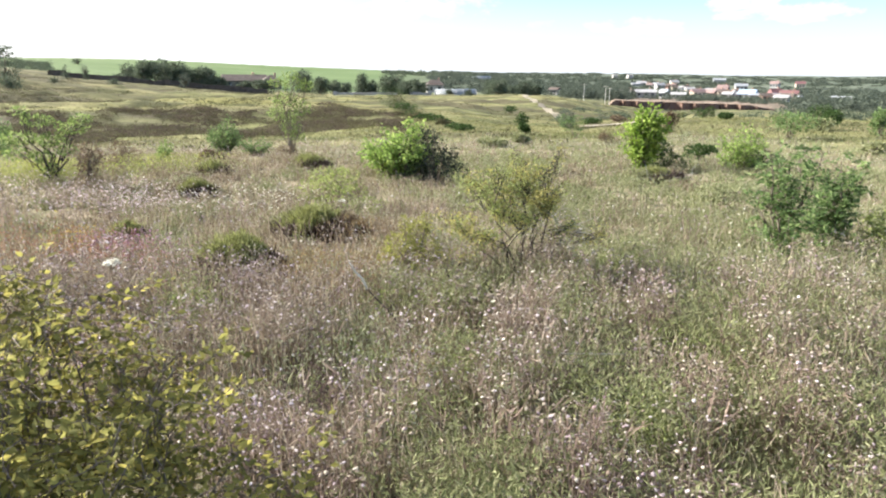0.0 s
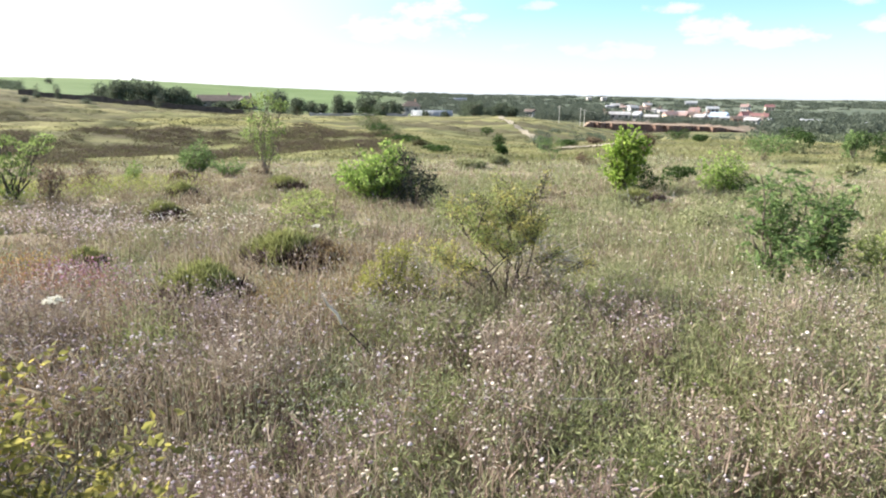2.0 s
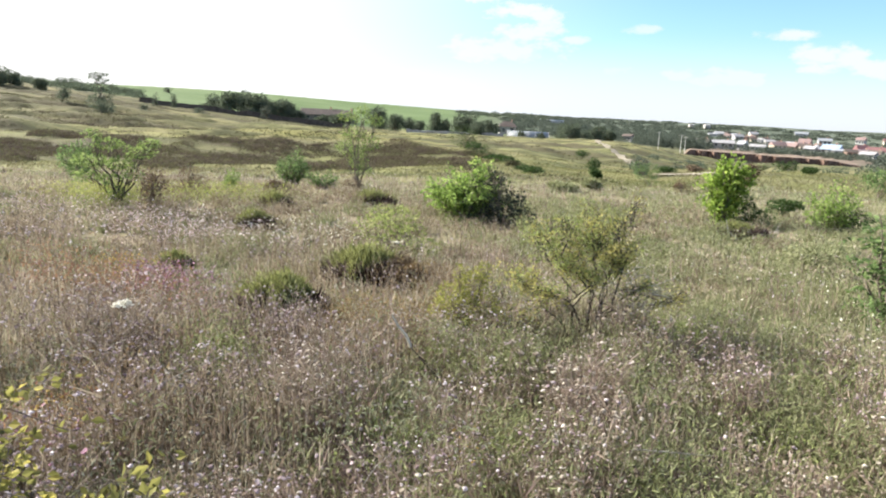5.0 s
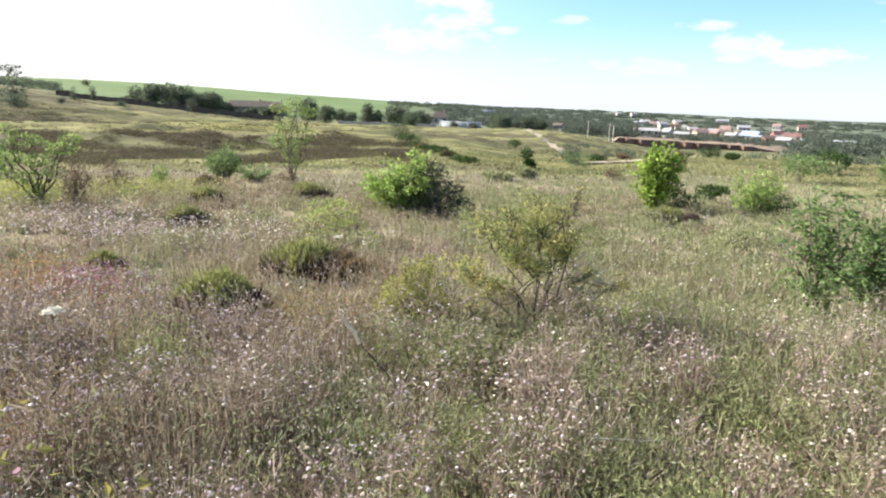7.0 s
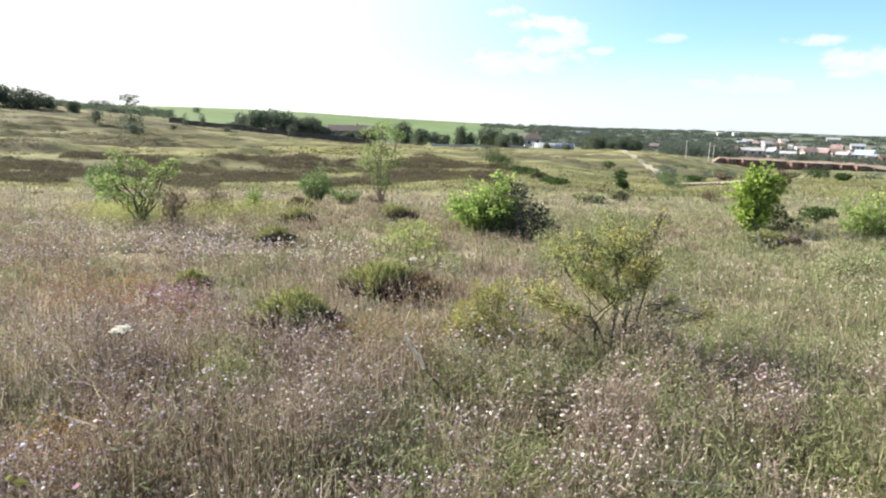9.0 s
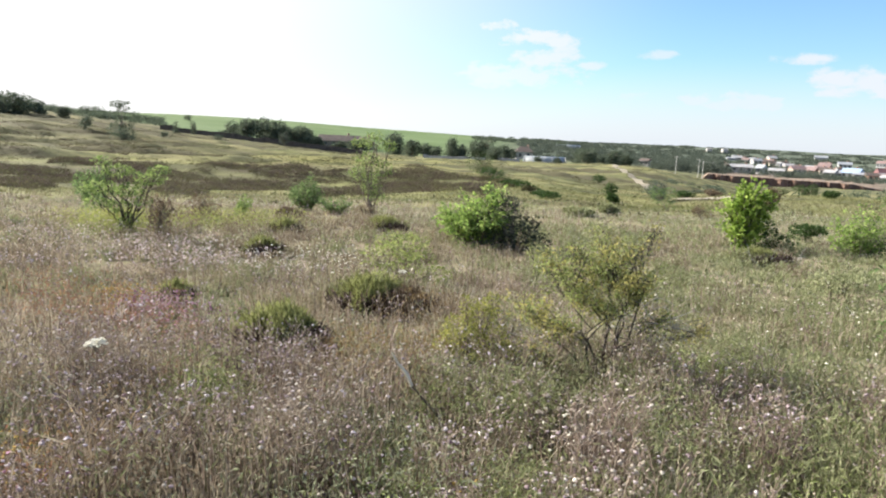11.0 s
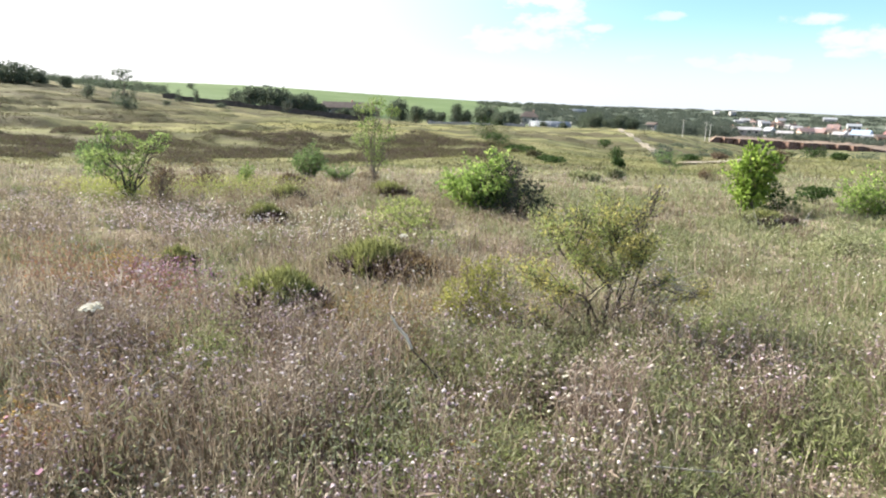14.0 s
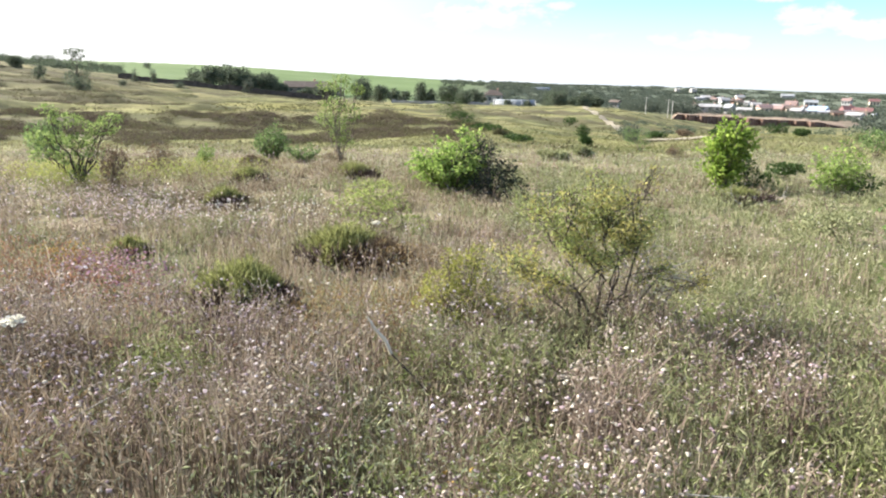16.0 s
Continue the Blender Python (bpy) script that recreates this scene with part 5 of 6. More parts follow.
def slope_tussocks():
    """Dark tufts gathered in streaks over the grazed slope."""
    n = 42000
    r, a = np.sqrt(rng.uniform(24**2, 175**2, n)), np.radians(rng.uniform(-46, 15, n))
    x, y = r * np.sin(a), r * np.cos(a)
    streaky = waves(x * 0.2, y, 7, 71) + 0.6 * waves(x * 0.3, y, 3.1, 72) + rng.normal(size=n) * 0.3 > 0.75
    phase = terrace(x, y)
    # dark tufts added on the bank faces to deepen their faint shading
    bank = (phase < 0.2) & (r > 56) & (np.degrees(a) < -10) & (waves(x, y, 24, 73) + rng.normal(size=n) * 0.35 > -0.1)
    keep = (streaky & (rng.random(n) < 0.4)) | bank
    x, y = x[keep], y[keep]
    k = 14
    w = rng.uniform(0.2, 0.55, len(x)) * np.where(bank[keep], 1.25, 1.0)
    q = unit(rng.normal(size=(len(x), k, 3))) * rng.uniform(0.5, 1, (len(x), k, 1)) * np.stack([w * 1.7, w, w * 0.45], 1)[:, None]
    q[..., 2] = np.abs(q[..., 2])
    p = (q + np.stack([x, y, land(x, y)], 1)[:, None]).reshape(-1, 3)
    v, t = leaves(p, q.reshape(-1, 3) + rng.normal(size=p.shape) * 0.2, rng.uniform(0.08, 0.18, len(p)), 0.5)
    stuff("slope_tussocks", v, t, "tussock", "dark tufts of coarse grass in streaks over the slope", "tussocks")


scrub_bank()
slope_tussocks()


# ---- single flowers and stalks that stand out ----
def umbel(x, y, high, r, lean=0.0, material="white_flower", label="white flat-topped umbel flower on a thin stalk"):
    ob = thing("umbel_flower", x, y, label, "flower", "umbel flowers", 0.01)
    top = np.array([lean, 0, high])
    runs = [limb((0, 0, 0), top * 0.94, 0.02, 0.0022, 0.0015, 6)]
    p = []
    for k in range(22):
        a, q = k * 2.4, math.sqrt((k + 0.5) / 22)
        e = top + np.array([math.cos(a) * q * r, math.sin(a) * q * r, 0.12 * math.sin(a) * q * r - 0.2 * r * q * q])
        runs.append(limb(top * 0.94, e, 0.01, 0.0008, 0.0006, 3))
        p.append(e + rng.normal(size=(5, 3)) * [r * 0.1, r * 0.1, 0.002])
    part("stalk", mesh_of("umbel_stalk", *tubes(runs, 4), M["stalk"], True), ob)
    part("flower_head", mesh_of("umbel_head", *knobs(np.concatenate(p), r * 0.2, 0.4), M[material]), ob)


umbel(-1.55, 3.28, 0.70, 0.037)
umbel(-0.9, 6.35, 0.50, 0.03)
for x, y, h in ((0.12, 3.85, 0.44), (0.2, 3.9, 0.42), (0.08, 3.95, 0.46), (0.17, 3.75, 0.40), (0.26, 3.85, 0.38)):
    umbel(x, y, h, 0.017, 0.0, "cream")
for x, y, h in ((1.9, 6.2, 0.42), (3.1, 5.4, 0.36), (2.1, 4.9, 0.36), (1.3, 7.2, 0.4), (-2.2, 8.6, 0.4), (-1.9, 8.3, 0.38), (-2.4, 8.9, 0.42), (-6.2, 8.6, 0.4), (-5.4, 8.8, 0.36), (3.3, 8.0, 0.4), (1.9, 9.3, 0.42)):
    umbel(x, y, h, 0.02, 0.0, "cream")


def dry_stalk(name, points, r, label, wood="grey_wood"):
    ob = thing(name, points[0][0], points[0][1], label, "stalk", sink=0.01)
    base = np.array([points[0][0], points[0][1], float(land(points[0][0], points[0][1]))])
    pts = np.array(points, float) - base
    t = np.linspace(0, len(pts) - 1, 12)
    fine = np.stack([np.interp(t, np.arange(len(pts)), pts[:, k]) for k in range(3)], 1)
    part("stem", mesh_of(name + "_stem", *tubes([(fine, np.linspace(r, r * 0.4, 12))], 5), M[wood], True), ob)
    return ob


broken = dry_stalk("dry_stalk", [(-0.22, 4.22, 0.0), (-0.32, 4.2, 0.16), (-0.45, 4.15, 0.32)], 0.009, "bent dry stalk, dark below and bleached at the tip", "dark_bark")
tip = np.array([(-0.45, 4.15, 0.32), (-0.475, 4.15, 0.38), (-0.52, 4.145, 0.43), (-0.555, 4.14, 0.49)]) - [-0.22, 4.22, float(land(-0.22, 4.22))]
part("bleached_tip", mesh_of("stalk_tip", *tubes([(tip, (0.0085, 0.009, 0.0075, 0.004))], 6), M["pale_wood"], True), broken, "pale bleached tip")
part("side_twig", mesh_of("stalk_twig", *tubes([limb(tip[0] * 0.5, tip[0] * 0.5 + [0.05, 0.02, 0.07], 0.06, 0.003, 0.0015, 4)], 5), M["dark_bark"], True), broken)
dry_stalk("dry_stalk", [(-0.55, 2.75, 0.02), (-0.42, 3.0, 0.22), (-0.33, 3.1, 0.28)], 0.004, "long pale straw lying across the flowers")
dry_stalk("dry_stalk", [(0.56, 3.18, 0.305), (0.72, 3.165, 0.312), (0.86, 3.18, 0.305)], 0.0032, "long pale straw lying flat over the stems")
dry_stalk("dry_stalk", [(-1.8, 3.3, 0.1), (-1.45, 3.55, 0.3), (-1.25, 3.7, 0.38)], 0.004, "thin pale straw leaning across the grass")


def near_shrub():
    """Tall loose shoots with small rounded yellow-green leaves close beside the start of the walk."""
    ob = thing("snowberry_shrub", -0.78, 1.04, "loose shrub of thin shoots with rounded yellow-green leaves", "shrub", sink=0.02)
    runs, twigs, p, d = [], [], [], []
    for k in range(125):
        a, q = rng.uniform(0, 2 * np.pi), math.sqrt(rng.random())
        tx, ty = 0.02 + 0.57 * q * math.cos(a), 0.32 * q * math.sin(a)
        foot = np.array([tx * 0.55 - 0.06 + rng.normal() * 0.05, ty * 0.5 + rng.normal() * 0.05, 0.0])
        top = np.array([tx, ty, np.clip(1.17 - 0.5 * tx - 0.05 * q * q + rng.normal() * 0.07, 0.5, 1.4)])
        mid = (foot + top) / 2 + [0, 0, 0.12]
        low, r0 = limb(foot, mid, 0.04, 0.0045, 0.003, 6)
        high, r1 = limb(mid, top, 0.07, 0.003, 0.0014, 6)
        pts = np.concatenate([low, high[1:]])
        runs.append((pts, np.concatenate([np.full(6, 0.003), np.full(5, 0.0016)])))
        for _ in range(11):
            s = pts[rng.integers(4, 11)]
            way = unit(rng.normal(size=3) * [1, 1, 0.45] + [tx * 0.6, ty * 0.6, 0.15])
            tp, tr = limb(s, s + way * rng.uniform(0.08, 0.2), 0.08, 0.0012, 0.0006, 5)
            twigs.append((tp, tr))
            for f in np.linspace(0.1, 1.05, 22):
                p.append(s + (tp[-1] - s) * f + rng.normal(size=3) * 0.012)
                d.append(unit(rng.normal(size=3) * [1, 1, 0.55] + way * 0.5))
    for run in runs:
        part("shoot", mesh_of("near_shoot", *tubes([run], 5), M["bark"], True), ob)
    tagged(part("twig", mesh_of("near_twigs", *tubes(twigs, 4), M["bark"], True), ob), kind="stuff")
    v, t = leaves(np.array(p), np.array(d), rng.uniform(0.011, 0.025, len(p)), 0.56, 0.15)
    part("foliage", mesh_of("near_leaves", v, t, M["shoot_leaf"]), ob)["kind"] = "stuff"


near_shrub()


# ---- across the valley: trees, farm, quarry, village ----
def at(side, far):
    return far * math.sin(radians(side)), far * math.cos(radians(side))


def tree(side, far, high, wide, label, leaf="tree_leaf", count=2600, group="", name="tree", lumps=13, low=0.12):
    x, y = at(side, far)
    return bush(name, x, y, label, "tree", ragged(random_lumps(lumps, wide, wide, high, low, 0.4), 10, 0.1 * high), count, 0.072 * (high + wide) / 2, leaf, stems=1, stem_r=0.022 * high, group=group, twigs=1, sink=0.1, shell=0.4, wide=0.8)


# the clump above the stone wall
for side, far, h, w in ((-22.9, 190, 5.0, 7), (-21.8, 184, 5.6, 7), (-20.9, 190, 7.4, 6), (-20.0, 186, 6.0, 6.5), (-19.2, 188, 5.2, 6), (-18.2, 186, 6.0, 6), (-17.4, 190, 5.2, 5), (-16.8, 184, 3.4, 4)):
    tree(side, far, h * 0.9, w * 0.9, "dark broad-leaved tree in a clump above a stone wall", group="trees above the wall")
tree(-19.15, 170, 3.6, 2.4, "pale grey-green young tree before a stone wall", "hazy_leaf", 700)
# the row by the farm
for side, far, h, w in ((-10.6, 215, 6.6, 6.4), (-9.4, 205, 4.9, 5.2), (-8.3, 210, 4.1, 4.0), (-7.5, 205, 3.7, 3.2), (-6.3, 205, 6.1, 3.6), (-5.6, 205, 4.4, 3.2), (-3.9, 220, 6.7, 8.0), (-2.0, 215, 4.5, 4.8), (-13.6, 190, 3.6, 5.6), (-15.0, 205, 2.9, 4.0), (-3.1, 205, 4.1, 4.0)):
    tree(side, far, h, w, "dark green tree in the row beside the farm", group="trees by the farm")
for side, far, h, w in ((3.7, 205, 4.2, 5.0), (4.1, 178, 4.4, 5), (5.0, 190, 3.4, 4), (6.0, 215, 4.5, 5), (7.0, 225, 4.8, 5), (6.4, 240, 5.0, 6), (-3.0, 178, 3.4, 4), (0.4, 200, 1.6, 2.0), (1.9, 190, 1.8, 2.2)):
    tree(side, far, h, w, "dark green tree at the foot of the far slope", group="trees at the slope's foot")
# on the left-hand rise
for side, far, h, w in ((-37.0, 165, 4.6, 6), (-38.4, 170, 4.4, 6), (-35.9, 168, 3.0, 4), (-34.2, 170, 2.4, 3), (-40.0, 165, 4.2, 6)):
    tree(side, far, h, w, "rounded dark tree on the brow of the rise", group="trees on the brow")
bush("tree", *at(-30.5, 108), "thin wind-blown tree with a flat open top", "tree", [(0.0, 0, 5.0, 1.4, 1.0, 0.2), (-0.6, 0, 4.6, 0.9, 0.8, 0.25), (0.5, 0, 4.3, 0.8, 0.8, 0.3), (0.2, 0, 3.5, 1.0, 1.0, 0.5), (0.5, 0, 2.3, 1.5, 1.2, 0.8), (-0.5, 0, 1.5, 1.3, 1.2, 0.8), (0.9, 0, 0.9, 1.0, 1.0, 0.7)], 1900, 0.2, "tree_leaf", stems=1, stem_r=0.1, twigs=2, sink=0.1, wide=0.7)
for side, far, h, w in ((-33.0, 260, 3.2, 5), (-32.2, 265, 3.4, 6), (-31.4, 260, 2.8, 5), (-29.7, 270, 3.2, 5), (-28.9, 275, 2.6, 6), (-28.1, 280, 2.4, 5), (-26.1, 420, 3.5, 5), (-32.8, 120, 3.0, 2.2), (-26.9, 160, 2.6, 1.6), (-25.7, 165, 3.2, 1.5), (-23.9, 150, 1.6, 2.4), (-27.7, 130, 1.3, 1.6), (-30.4, 102, 1.8, 2.6)):
    tree(side, far, h, w, "small dark tree along the rise", group="trees along the rise", count=900)


def wood(name, spots, leaf, label):
    """A far wood of many crowns."""
    p, d, s = [], [], []
    for x, y, w, h in spots:
        n = 300
        q = unit(rng.normal(size=(n, 3))) * rng.uniform(0.55, 1.0, (n, 1))
        q[:, 2] = np.abs(q[:, 2])
        p.append(q * [w / 2, w / 2, h] + [x, y, float(land(x, y)) - 0.2])
        d.append(q)
        s.append(np.full(n, 0.07 * w))
    p, d, s = np.concatenate(p), np.concatenate(d), np.concatenate(s)
    v, t = leaves(p, d * 0.35 + rng.normal(size=d.shape), s * rng.uniform(0.7, 1.3, len(s)), 0.85)
    stuff(name, v, t, leaf, label, "wood")


def scattered(count, side0, side1, far0, far1, w0, w1, h0, h1):
    out = []
    for _ in range(count):
        x, y = at(rng.uniform(side0, side1), rng.uniform(far0, far1))
        out.append((x, y, rng.uniform(w0, w1), rng.uniform(h0, h1)))
    return out


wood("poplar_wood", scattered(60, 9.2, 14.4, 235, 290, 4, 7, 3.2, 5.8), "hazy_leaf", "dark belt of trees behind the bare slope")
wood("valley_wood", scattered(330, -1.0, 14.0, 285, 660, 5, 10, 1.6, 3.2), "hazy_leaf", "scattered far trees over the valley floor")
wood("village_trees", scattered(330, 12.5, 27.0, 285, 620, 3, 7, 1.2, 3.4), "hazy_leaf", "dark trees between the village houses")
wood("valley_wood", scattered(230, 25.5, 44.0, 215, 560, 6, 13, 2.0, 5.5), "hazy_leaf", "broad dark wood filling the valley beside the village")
wood("quarry_scrub", scattered(70, 19.0, 42.0, 130, 185, 2.0, 5.0, 0.8, 2.4), "tree_leaf", "dark scrub in the hollow before the quarry")
wood("gully_scrub", scattered(16, 9.0, 14.0, 60, 110, 1.0, 2.2, 0.4, 1.0), "tree_leaf", "dark scrub on the gully's side")
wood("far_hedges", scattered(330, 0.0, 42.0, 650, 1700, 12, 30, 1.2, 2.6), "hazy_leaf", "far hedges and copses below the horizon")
wood("brow_hedge", scattered(60, -38.0, -27.6, 215, 275, 2.5, 5.5, 1.2, 2.6), "tree_leaf", "low dark hedge along the brow of the rise")
wood("field_hedge", scattered(46, -4.5, 4.0, 520, 640, 6, 11, 1.2, 2.8), "tree_leaf", "dark hedge along the edge of the green field")


def box(bm, x0, y0, z0, x1, y1, z1):
    m = Matrix.Translation(((x0 + x1) / 2, (y0 + y1) / 2, (z0 + z1) / 2)) @ Matrix.Diagonal((x1 - x0, y1 - y0, z1 - z0, 1))
    bmesh.ops.create_cube(bm, size=1.0, matrix=m)


def from_bm(name, bm, material):
    me = bpy.data.meshes.new(name)
    bm.to_mesh(me)
    bm.free()
    me.materials.append(M[material])
    return me


def house(side, far, w, d, h, rise, wall, roof, label, turn=0.0, windows=3, name="house", hip=0.0, category="house"):
    """A small house with a pitched roof, windows and a chimney."""
    x, y = at(side, far)
    ob = thing(name, x, y, label, category, "village houses" if name == "house" else "", 0.4, turn - side)
    bm = bmesh.new()
    box(bm, -w / 2, -d / 2, 0, w / 2, d / 2, h + 0.4)
    bmesh.ops.bevel(bm, geom=list(bm.edges), offset=0.04, segments=1, affect="EDGES")
    body = part("wall", from_bm("house_wall", bm, wall), ob)
    bm = bmesh.new()
    e, z = 0.45, h + 0.4
    low = [bm.verts.new(v) for v in ((-w / 2 - e, -d / 2 - e, z), (w / 2 + e, -d / 2 - e, z), (w / 2 + e, d / 2 + e, z), (-w / 2 - e, d / 2 + e, z))]
    top = [bm.verts.new(v) for v in ((-w / 2 - e + hip, 0, z + rise), (w / 2 + e - hip, 0, z + rise))]
    for f in ((low[0], low[1], top[1], top[0]), (low[2], low[3], top[0], top[1]), (low[1], low[2], top[1]), (low[3], low[0], top[0]), (low[3], low[2], low[1], low[0])):
        bm.faces.new(f)
    part("roof", from_bm("house_roof", bm, roof), ob)
    for k in range(windows):
        cx = (k + 0.5) / windows * w - w / 2
        pane = bmesh.new()
        box(pane, cx - 0.55, -d / 2 - 0.05, 1.3, cx + 0.55, -d / 2 + 0.05, min(2.7, h))
        win = part("window", from_bm("house_pane", pane, "window"), ob)
        sill = bmesh.new()
        box(sill, cx - 0.7, -d / 2 - 0.16, 1.18, cx + 0.7, -d / 2 - 0.052, 1.29)
        part("sill", from_bm("house_sill", sill, "concrete"), win)
    if rise > 1.2:
        stack = bmesh.new()
        box(stack, w * 0.2, 0.3, z + rise * 0.4, w * 0.2 + 0.6, 0.9, z + rise + 0.7)
        part("chimney", from_bm("house_chimney", stack, "brick_wall"), ob)
    return ob


# the farm
house(-15.0, 262, 14, 8, 2.2, 2.0, "farm_wall", "brown_roof", "long low farm building with a dark brown roof", 8, 5, "farmhouse", 0.0, "farmhouse")
house(-13.1, 258, 6, 7, 2.2, 2.2, "farm_wall", "brown_roof", "farm building with a steep dark hipped roof", 8, 2, "farmhouse", 3.0, "farmhouse")
house(-0.7, 268, 6, 5, 2.8, 1.9, "grey_wall", "brown_roof", "small building with a dark pitched roof beside a greenhouse", 4, 2, "farmhouse", 2.0, "farmhouse")


def stone_wall(side0, far0, side1, far1, high, label, material="stone_wall"):
    (x0, y0), (x1, y1) = at(side0, far0), at(side1, far1)
    n = 40
    t = np.linspace(0, 1, n)
    x, y = x0 + (x1 - x0) * t, y0 + (y1 - y0) * t
    z = land(x, y)
    nx, ny = (y1 - y0), -(x1 - x0)
    q = math.hypot(nx, ny)
    nx, ny = nx / q * 0.25, ny / q * 0.25
    top = z + high * rng.uniform(0.9, 1.05, n)
    verts = np.concatenate([np.stack([x - nx, y - ny, z - 0.4], 1), np.stack([x - nx, y - ny, top], 1), np.stack([x + nx, y + ny, top], 1), np.stack([x + nx, y + ny, z - 0.4], 1)])
    tris = []
    for k in range(n - 1):
        for a in range(3):
            p, q2 = a * n + k, (a + 1) * n + k
            tris += [(p, p + 1, q2 + 1), (p, q2 + 1, q2)]
    tagged(new("stone_wall", mesh_of("stone_wall", verts, tris, M[material])), label, "wall", kind="structure")


stone_wall(-28.0, 173, -13.4, 178, 1.2, "long dark field wall below a clump of trees")
stone_wall(-8.5, 182, -1.0, 190, 0.9, "low pale wall along the foot of the trees", "grey_wall")


def greenhouse(side, far, w, d, h, label, turn):
    x, y = at(side, far)
    ob = thing("greenhouse", x, y, label, "greenhouse", sink=0.3, turn=turn - side)
    n = 9
    arc = np.linspace(0, np.pi, n)
    v = np.concatenate([np.stack([np.full(n, sx), -np.cos(arc) * d / 2, np.sin(arc) * h], 1) for sx in (-w / 2, w / 2)])
    t = []
    for k in range(n - 1):
        t += [(k, k + 1, n + k + 1), (k, n + k + 1, n + k)]
    t += [(0, k + 1, k) for k in range(1, n - 1)] + [(n, n + k, n + k + 1) for k in range(1, n - 1)]
    part("cover", mesh_of("greenhouse_cover", v, t, M["film"], True), ob)
    hoops = []
    for sx in np.linspace(-w / 2, w / 2, 7):
        hoops.append((np.stack([np.full(n, sx), -np.cos(arc) * (d / 2 + 0.05), np.sin(arc) * (h + 0.05)], 1), np.full(n, 0.06)))
    for run in hoops:
        part("hoop", mesh_of("greenhouse_hoop", *tubes([run], 4), M["grey_roof"]), ob)


greenhouse(0.9, 236, 13, 6, 2.1, "long low greenhouse covered in greyish film", 4)
greenhouse(2.6, 520, 18, 8, 2.5, "far pale greenhouse beyond the trees", 0)


def quarry():
    """A raw face of red earth below a bare ledge."""
    n, m = 120, 7
    side = np.linspace(12.2, 24.5, n)
    verts, tris = [], []
    for k, s in enumerate(side):
        wob = 1.5 * math.sin(k * 0.17) + 0.7 * math.sin(k * 0.63 + 1) + rng.normal() * 0.2
        far = 196 + 0.6 * k * 0.5 + wob
        end = min(1.0, k / 8, (n - 1 - k) / 20)
        lo, hi = -8.8, -4.9 - 2.0 * (k / n)
        for j in range(m):
            q = j / (m - 1)
            x, y = at(s, far + q * 1.0 + (rng.normal() * 0.12 if 0 < j < m - 1 else 0))
            verts.append((x, y, lo + (hi - lo) * q * (0.35 + 0.65 * end)))
        x, y = at(s, far + 70)
        verts.append((x, y, float(land(x, y)) + 0.15))
    w = m + 1
    for k in range(n - 1):
        for j in range(m - 1):
            a = k * w + j
            tris += [(a, a + w, a + w + 1), (a, a + w + 1, a + 1)]
    tagged(new("quarry_face", mesh_of("quarry_face", verts, tris, M["red_soil"])), "raw red earth face of an old quarry", "quarry", kind="structure")
    ledge = [(k * w + m - 1, (k + 1) * w + m - 1, (k + 1) * w + m) for k in range(n - 1)] + [(k * w + m - 1, (k + 1) * w + m, k * w + m) for k in range(n - 1)]
    tagged(new("quarry_ledge", mesh_of("quarry_ledge", verts, ledge, M["ledge_soil"])), "bare pinkish earth ledge above the quarry face", "quarry", kind="structure")


quarry()


def track(points, width, label, material="pale_soil"):
    pts = np.array([at(*p) for p in points])
    t = np.linspace(0, len(pts) - 1, 60)
    x, y = np.interp(t, np.arange(len(pts)), pts[:, 0]), np.interp(t, np.arange(len(pts)), pts[:, 1])
    along = unit(np.stack([np.gradient(x), np.gradient(y)], 1))
    off = np.stack([along[:, 1], -along[:, 0]], 1) * width / 2 * (1 + 0.25 * np.sin(np.arange(60) * 1.3))[:, None]
    rows = []
    for f in (-1, 0, 1):
        px, py = x + f * off[:, 0], y + f * off[:, 1]
        rows.append(np.stack([px, py, land(px, py) + 0.06], 1))
    verts = np.concatenate(rows)
    tris = []
    for k in range(59):
        for a in (0, 60):
            tris += [(a + k, a + k + 1, a + 61 + k), (a + k, a + 61 + k, a + 60 + k)]
    tagged(new("dirt_track", mesh_of("dirt_track", verts, tris, M[material], True)), label, "track", kind="structure")


track([(9.2, 64), (8.6, 72), (7.8, 85), (6.9, 100), (6.3, 116), (6.2, 130)], 0.85, "worn pale dirt track up the grassy slope")
track([(11.0, 40), (12.2, 41), (13.4, 42), (14.8, 42)], 1.3, "pale bare track in the gully")

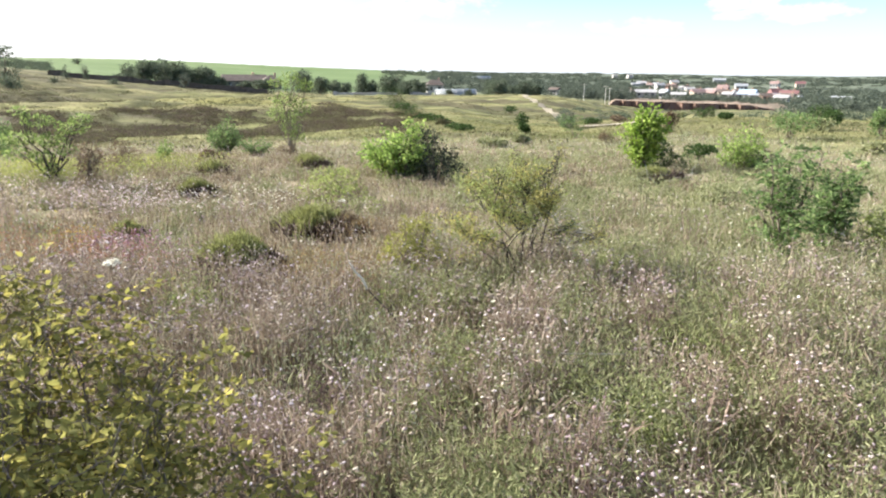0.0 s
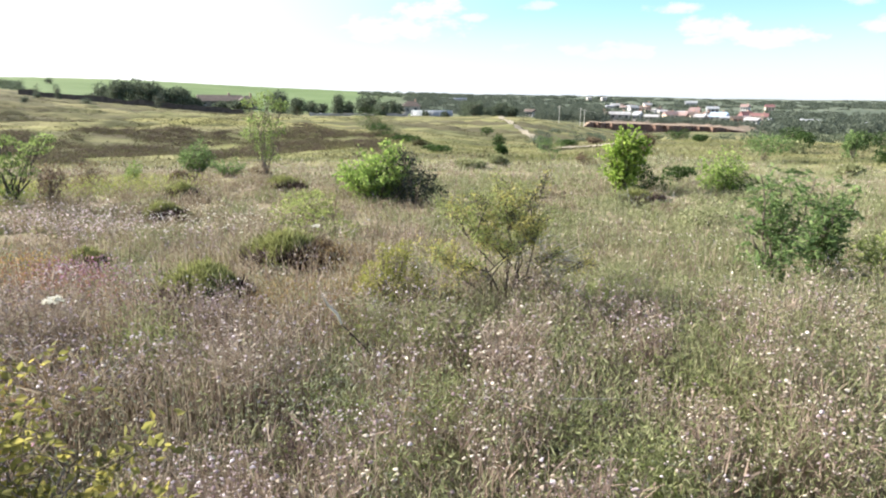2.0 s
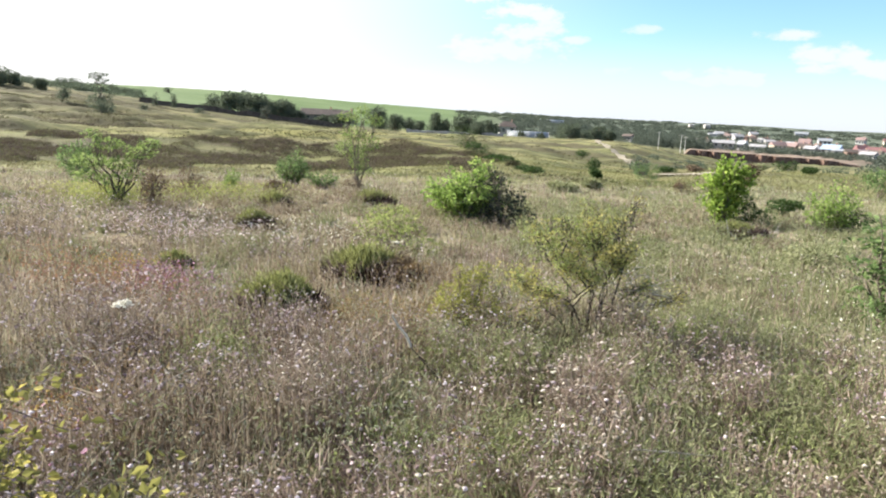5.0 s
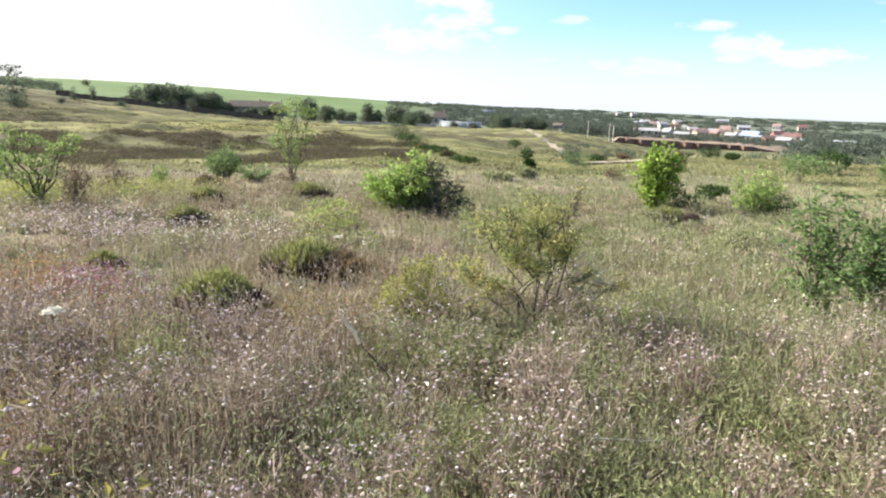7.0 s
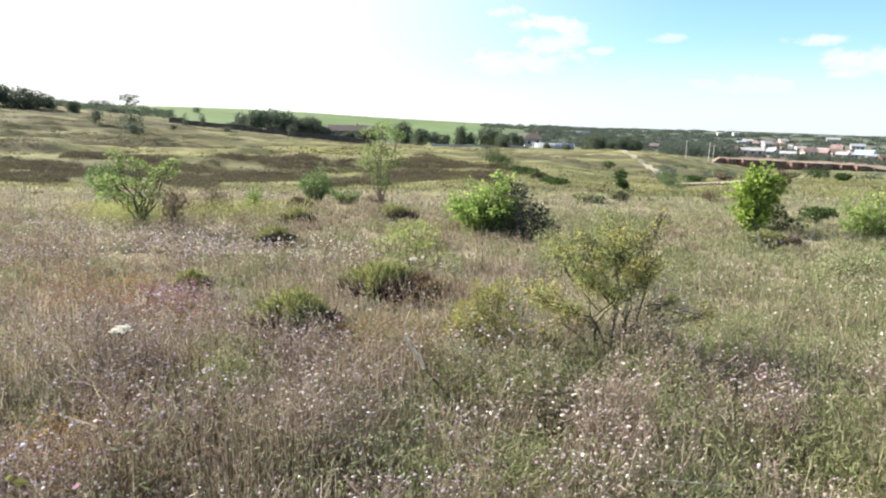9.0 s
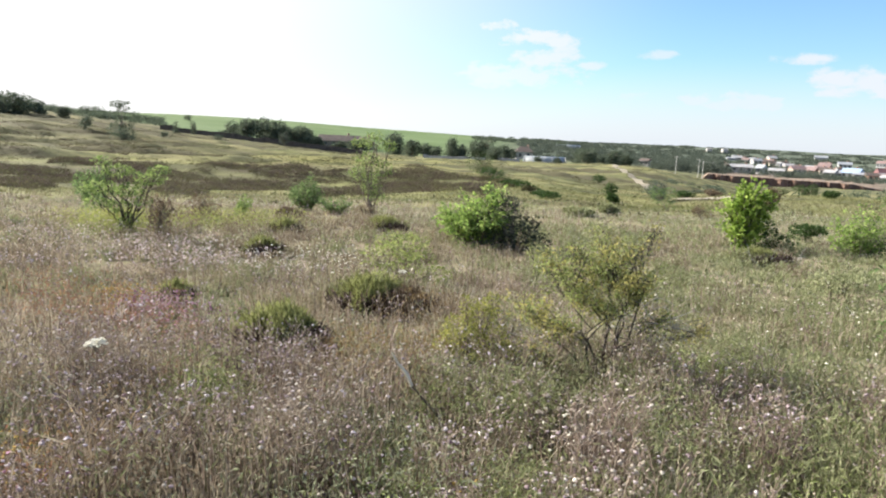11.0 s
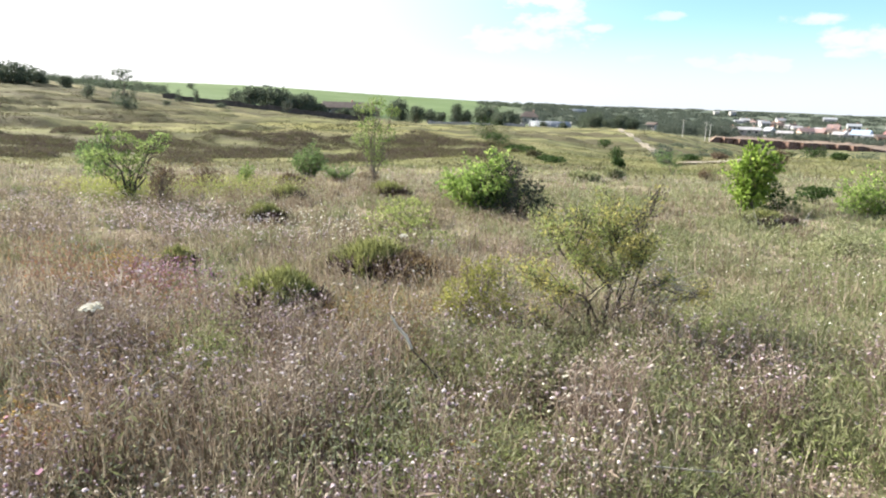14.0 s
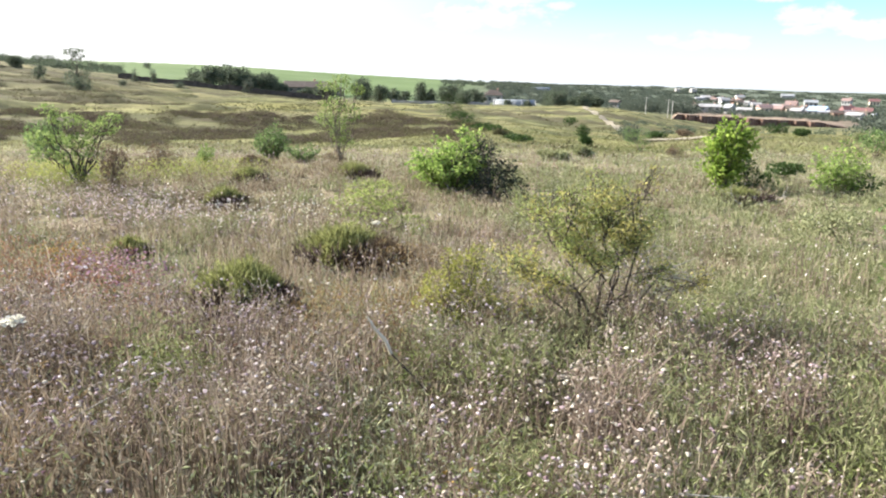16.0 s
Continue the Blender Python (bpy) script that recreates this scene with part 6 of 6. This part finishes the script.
# the village: bearing, range, size, colours
for side, far, w, d, h, rise, wall, roof, label in (
    (15.2, 330, 17, 9, 3.0, 1.6, "grey_wall", "grey_roof", "long grey shed with a low grey roof"),
    (16.55, 335, 6, 6, 3.4, 2.2, "white_wall", "white_roof", "small white house with a white gable"),
    (17.6, 350, 12, 8, 2.8, 1.4, "white_wall", "grey_roof", "white house with a low grey roof"),
    (18.9, 420, 14, 9, 3.2, 2.4, "cream_wall", "pink_roof", "cream house with a faded red roof"),
    (19.8, 430, 12, 9, 3.0, 2.6, "brick_wall", "pink_roof", "brick house with a faded pink roof"),
    (20.6, 480, 12, 10, 4.0, 3.6, "brick_wall", "pink_roof", "two-storey brick house with a pinkish roof"),
    (21.0, 400, 10, 8, 3.0, 1.8, "white_wall", "grey_roof", "white house with a grey roof"),
    (22.3, 400, 16, 10, 3.4, 3.2, "white_wall", "blue_roof", "large white house with a bright blue roof"),
    (23.3, 395, 8, 8, 3.0, 1.4, "cream_wall", "brown_roof", "cream outbuilding with a brown roof"),
    (24.1, 405, 11, 9, 4.0, 3.2, "white_wall", "red_roof", "white house with a deep red roof"),
    (25.0, 400, 15, 9, 3.4, 2.8, "white_wall", "red_roof", "long white house with a red roof"),
    (25.3, 380, 13, 7, 2.6, 1.2, "white_wall", "white_roof", "low white outbuilding with a pale roof"),
    (21.8, 560, 16, 10, 4.0, 2.2, "white_wall", "white_roof", "far white building with a pale roof"),
    (20.3, 700, 20, 10, 5.0, 2.0, "white_wall", "white_roof", "far white hall below the horizon"),
    (24.0, 620, 12, 9, 4.0, 2.6, "white_wall", "pink_roof", "far white house with a pink roof"),
    (25.6, 640, 13, 9, 4.0, 2.6, "cream_wall", "red_roof", "far cream house with a red roof"),
    (28.3, 400, 18, 8, 2.6, 1.0, "white_wall", "white_roof", "long pale shed among dark trees"),
    (31.2, 330, 12, 7, 2.4, 1.0, "white_wall", "white_roof", "low white shed among dark trees"),
    (17.2, 620, 12, 9, 4.0, 2.4, "cream_wall", "grey_roof", "far cream house between trees"),
    (14.0, 900, 12, 12, 7.0, 1.0, "grey_wall", "grey_roof", "far pale block of flats"),
    (12.9, 900, 10, 12, 6.0, 1.0, "grey_wall", "grey_roof", "far cream block of flats"),
    (8.5, 290, 7, 5, 2.6, 1.2, "grey_wall", "brown_roof", "grey farm building at the edge of the trees"),
):
    house(side, far, w * 0.5, d * 0.5, h * 0.75, rise * 0.75, wall, roof, label, rng.uniform(-35, 35))


# small houses and sheds packed between the larger ones
for k in range(34):
    wall, roof = (("grey_wall", "grey_roof"), ("cream_wall", "brown_roof"), ("white_wall", "grey_roof"), ("brick_wall", "brown_roof"), ("grey_wall", "pink_roof"), ("white_wall", "white_roof"))[k % 6]
    house(13.4 + 11.8 * ((k * 0.618) % 1.0), 310 + 300 * ((k * 0.387) % 1.0), rng.uniform(3.5, 7.0), rng.uniform(3.0, 5.0), rng.uniform(1.7, 2.6), rng.uniform(0.8, 1.8), wall, roof, "small village house among trees and sheds", rng.uniform(-40, 40), 2)


def utility_pole(side, far, high):
    x, y = at(side, far)
    ob = thing("utility_pole", x, y, "pale concrete utility pole before dark trees", "pole", "utility poles", 0.3)
    part("shaft", mesh_of("pole_shaft", *tubes([(np.array([(0, 0, 0), (0, 0, high * 0.5), (0.05, 0, high)]), (0.10, 0.085, 0.07))], 6), M["concrete"], True), ob)
    part("crossarm", mesh_of("pole_arm", *tubes([(np.array([(-0.8, 0, high - 0.4), (0, 0, high - 0.36), (0.8, 0, high - 0.4)]), (0.06, 0.06, 0.06))], 5), M["grey_wood"], True), ob)


for side, far, high in ((10.7, 205, 5.2), (12.3, 200, 5.2), (12.6, 196, 4.8)):
    utility_pole(side, far, high)

# a second, thicker sowing of the grass beside and behind the way
outer_grass()
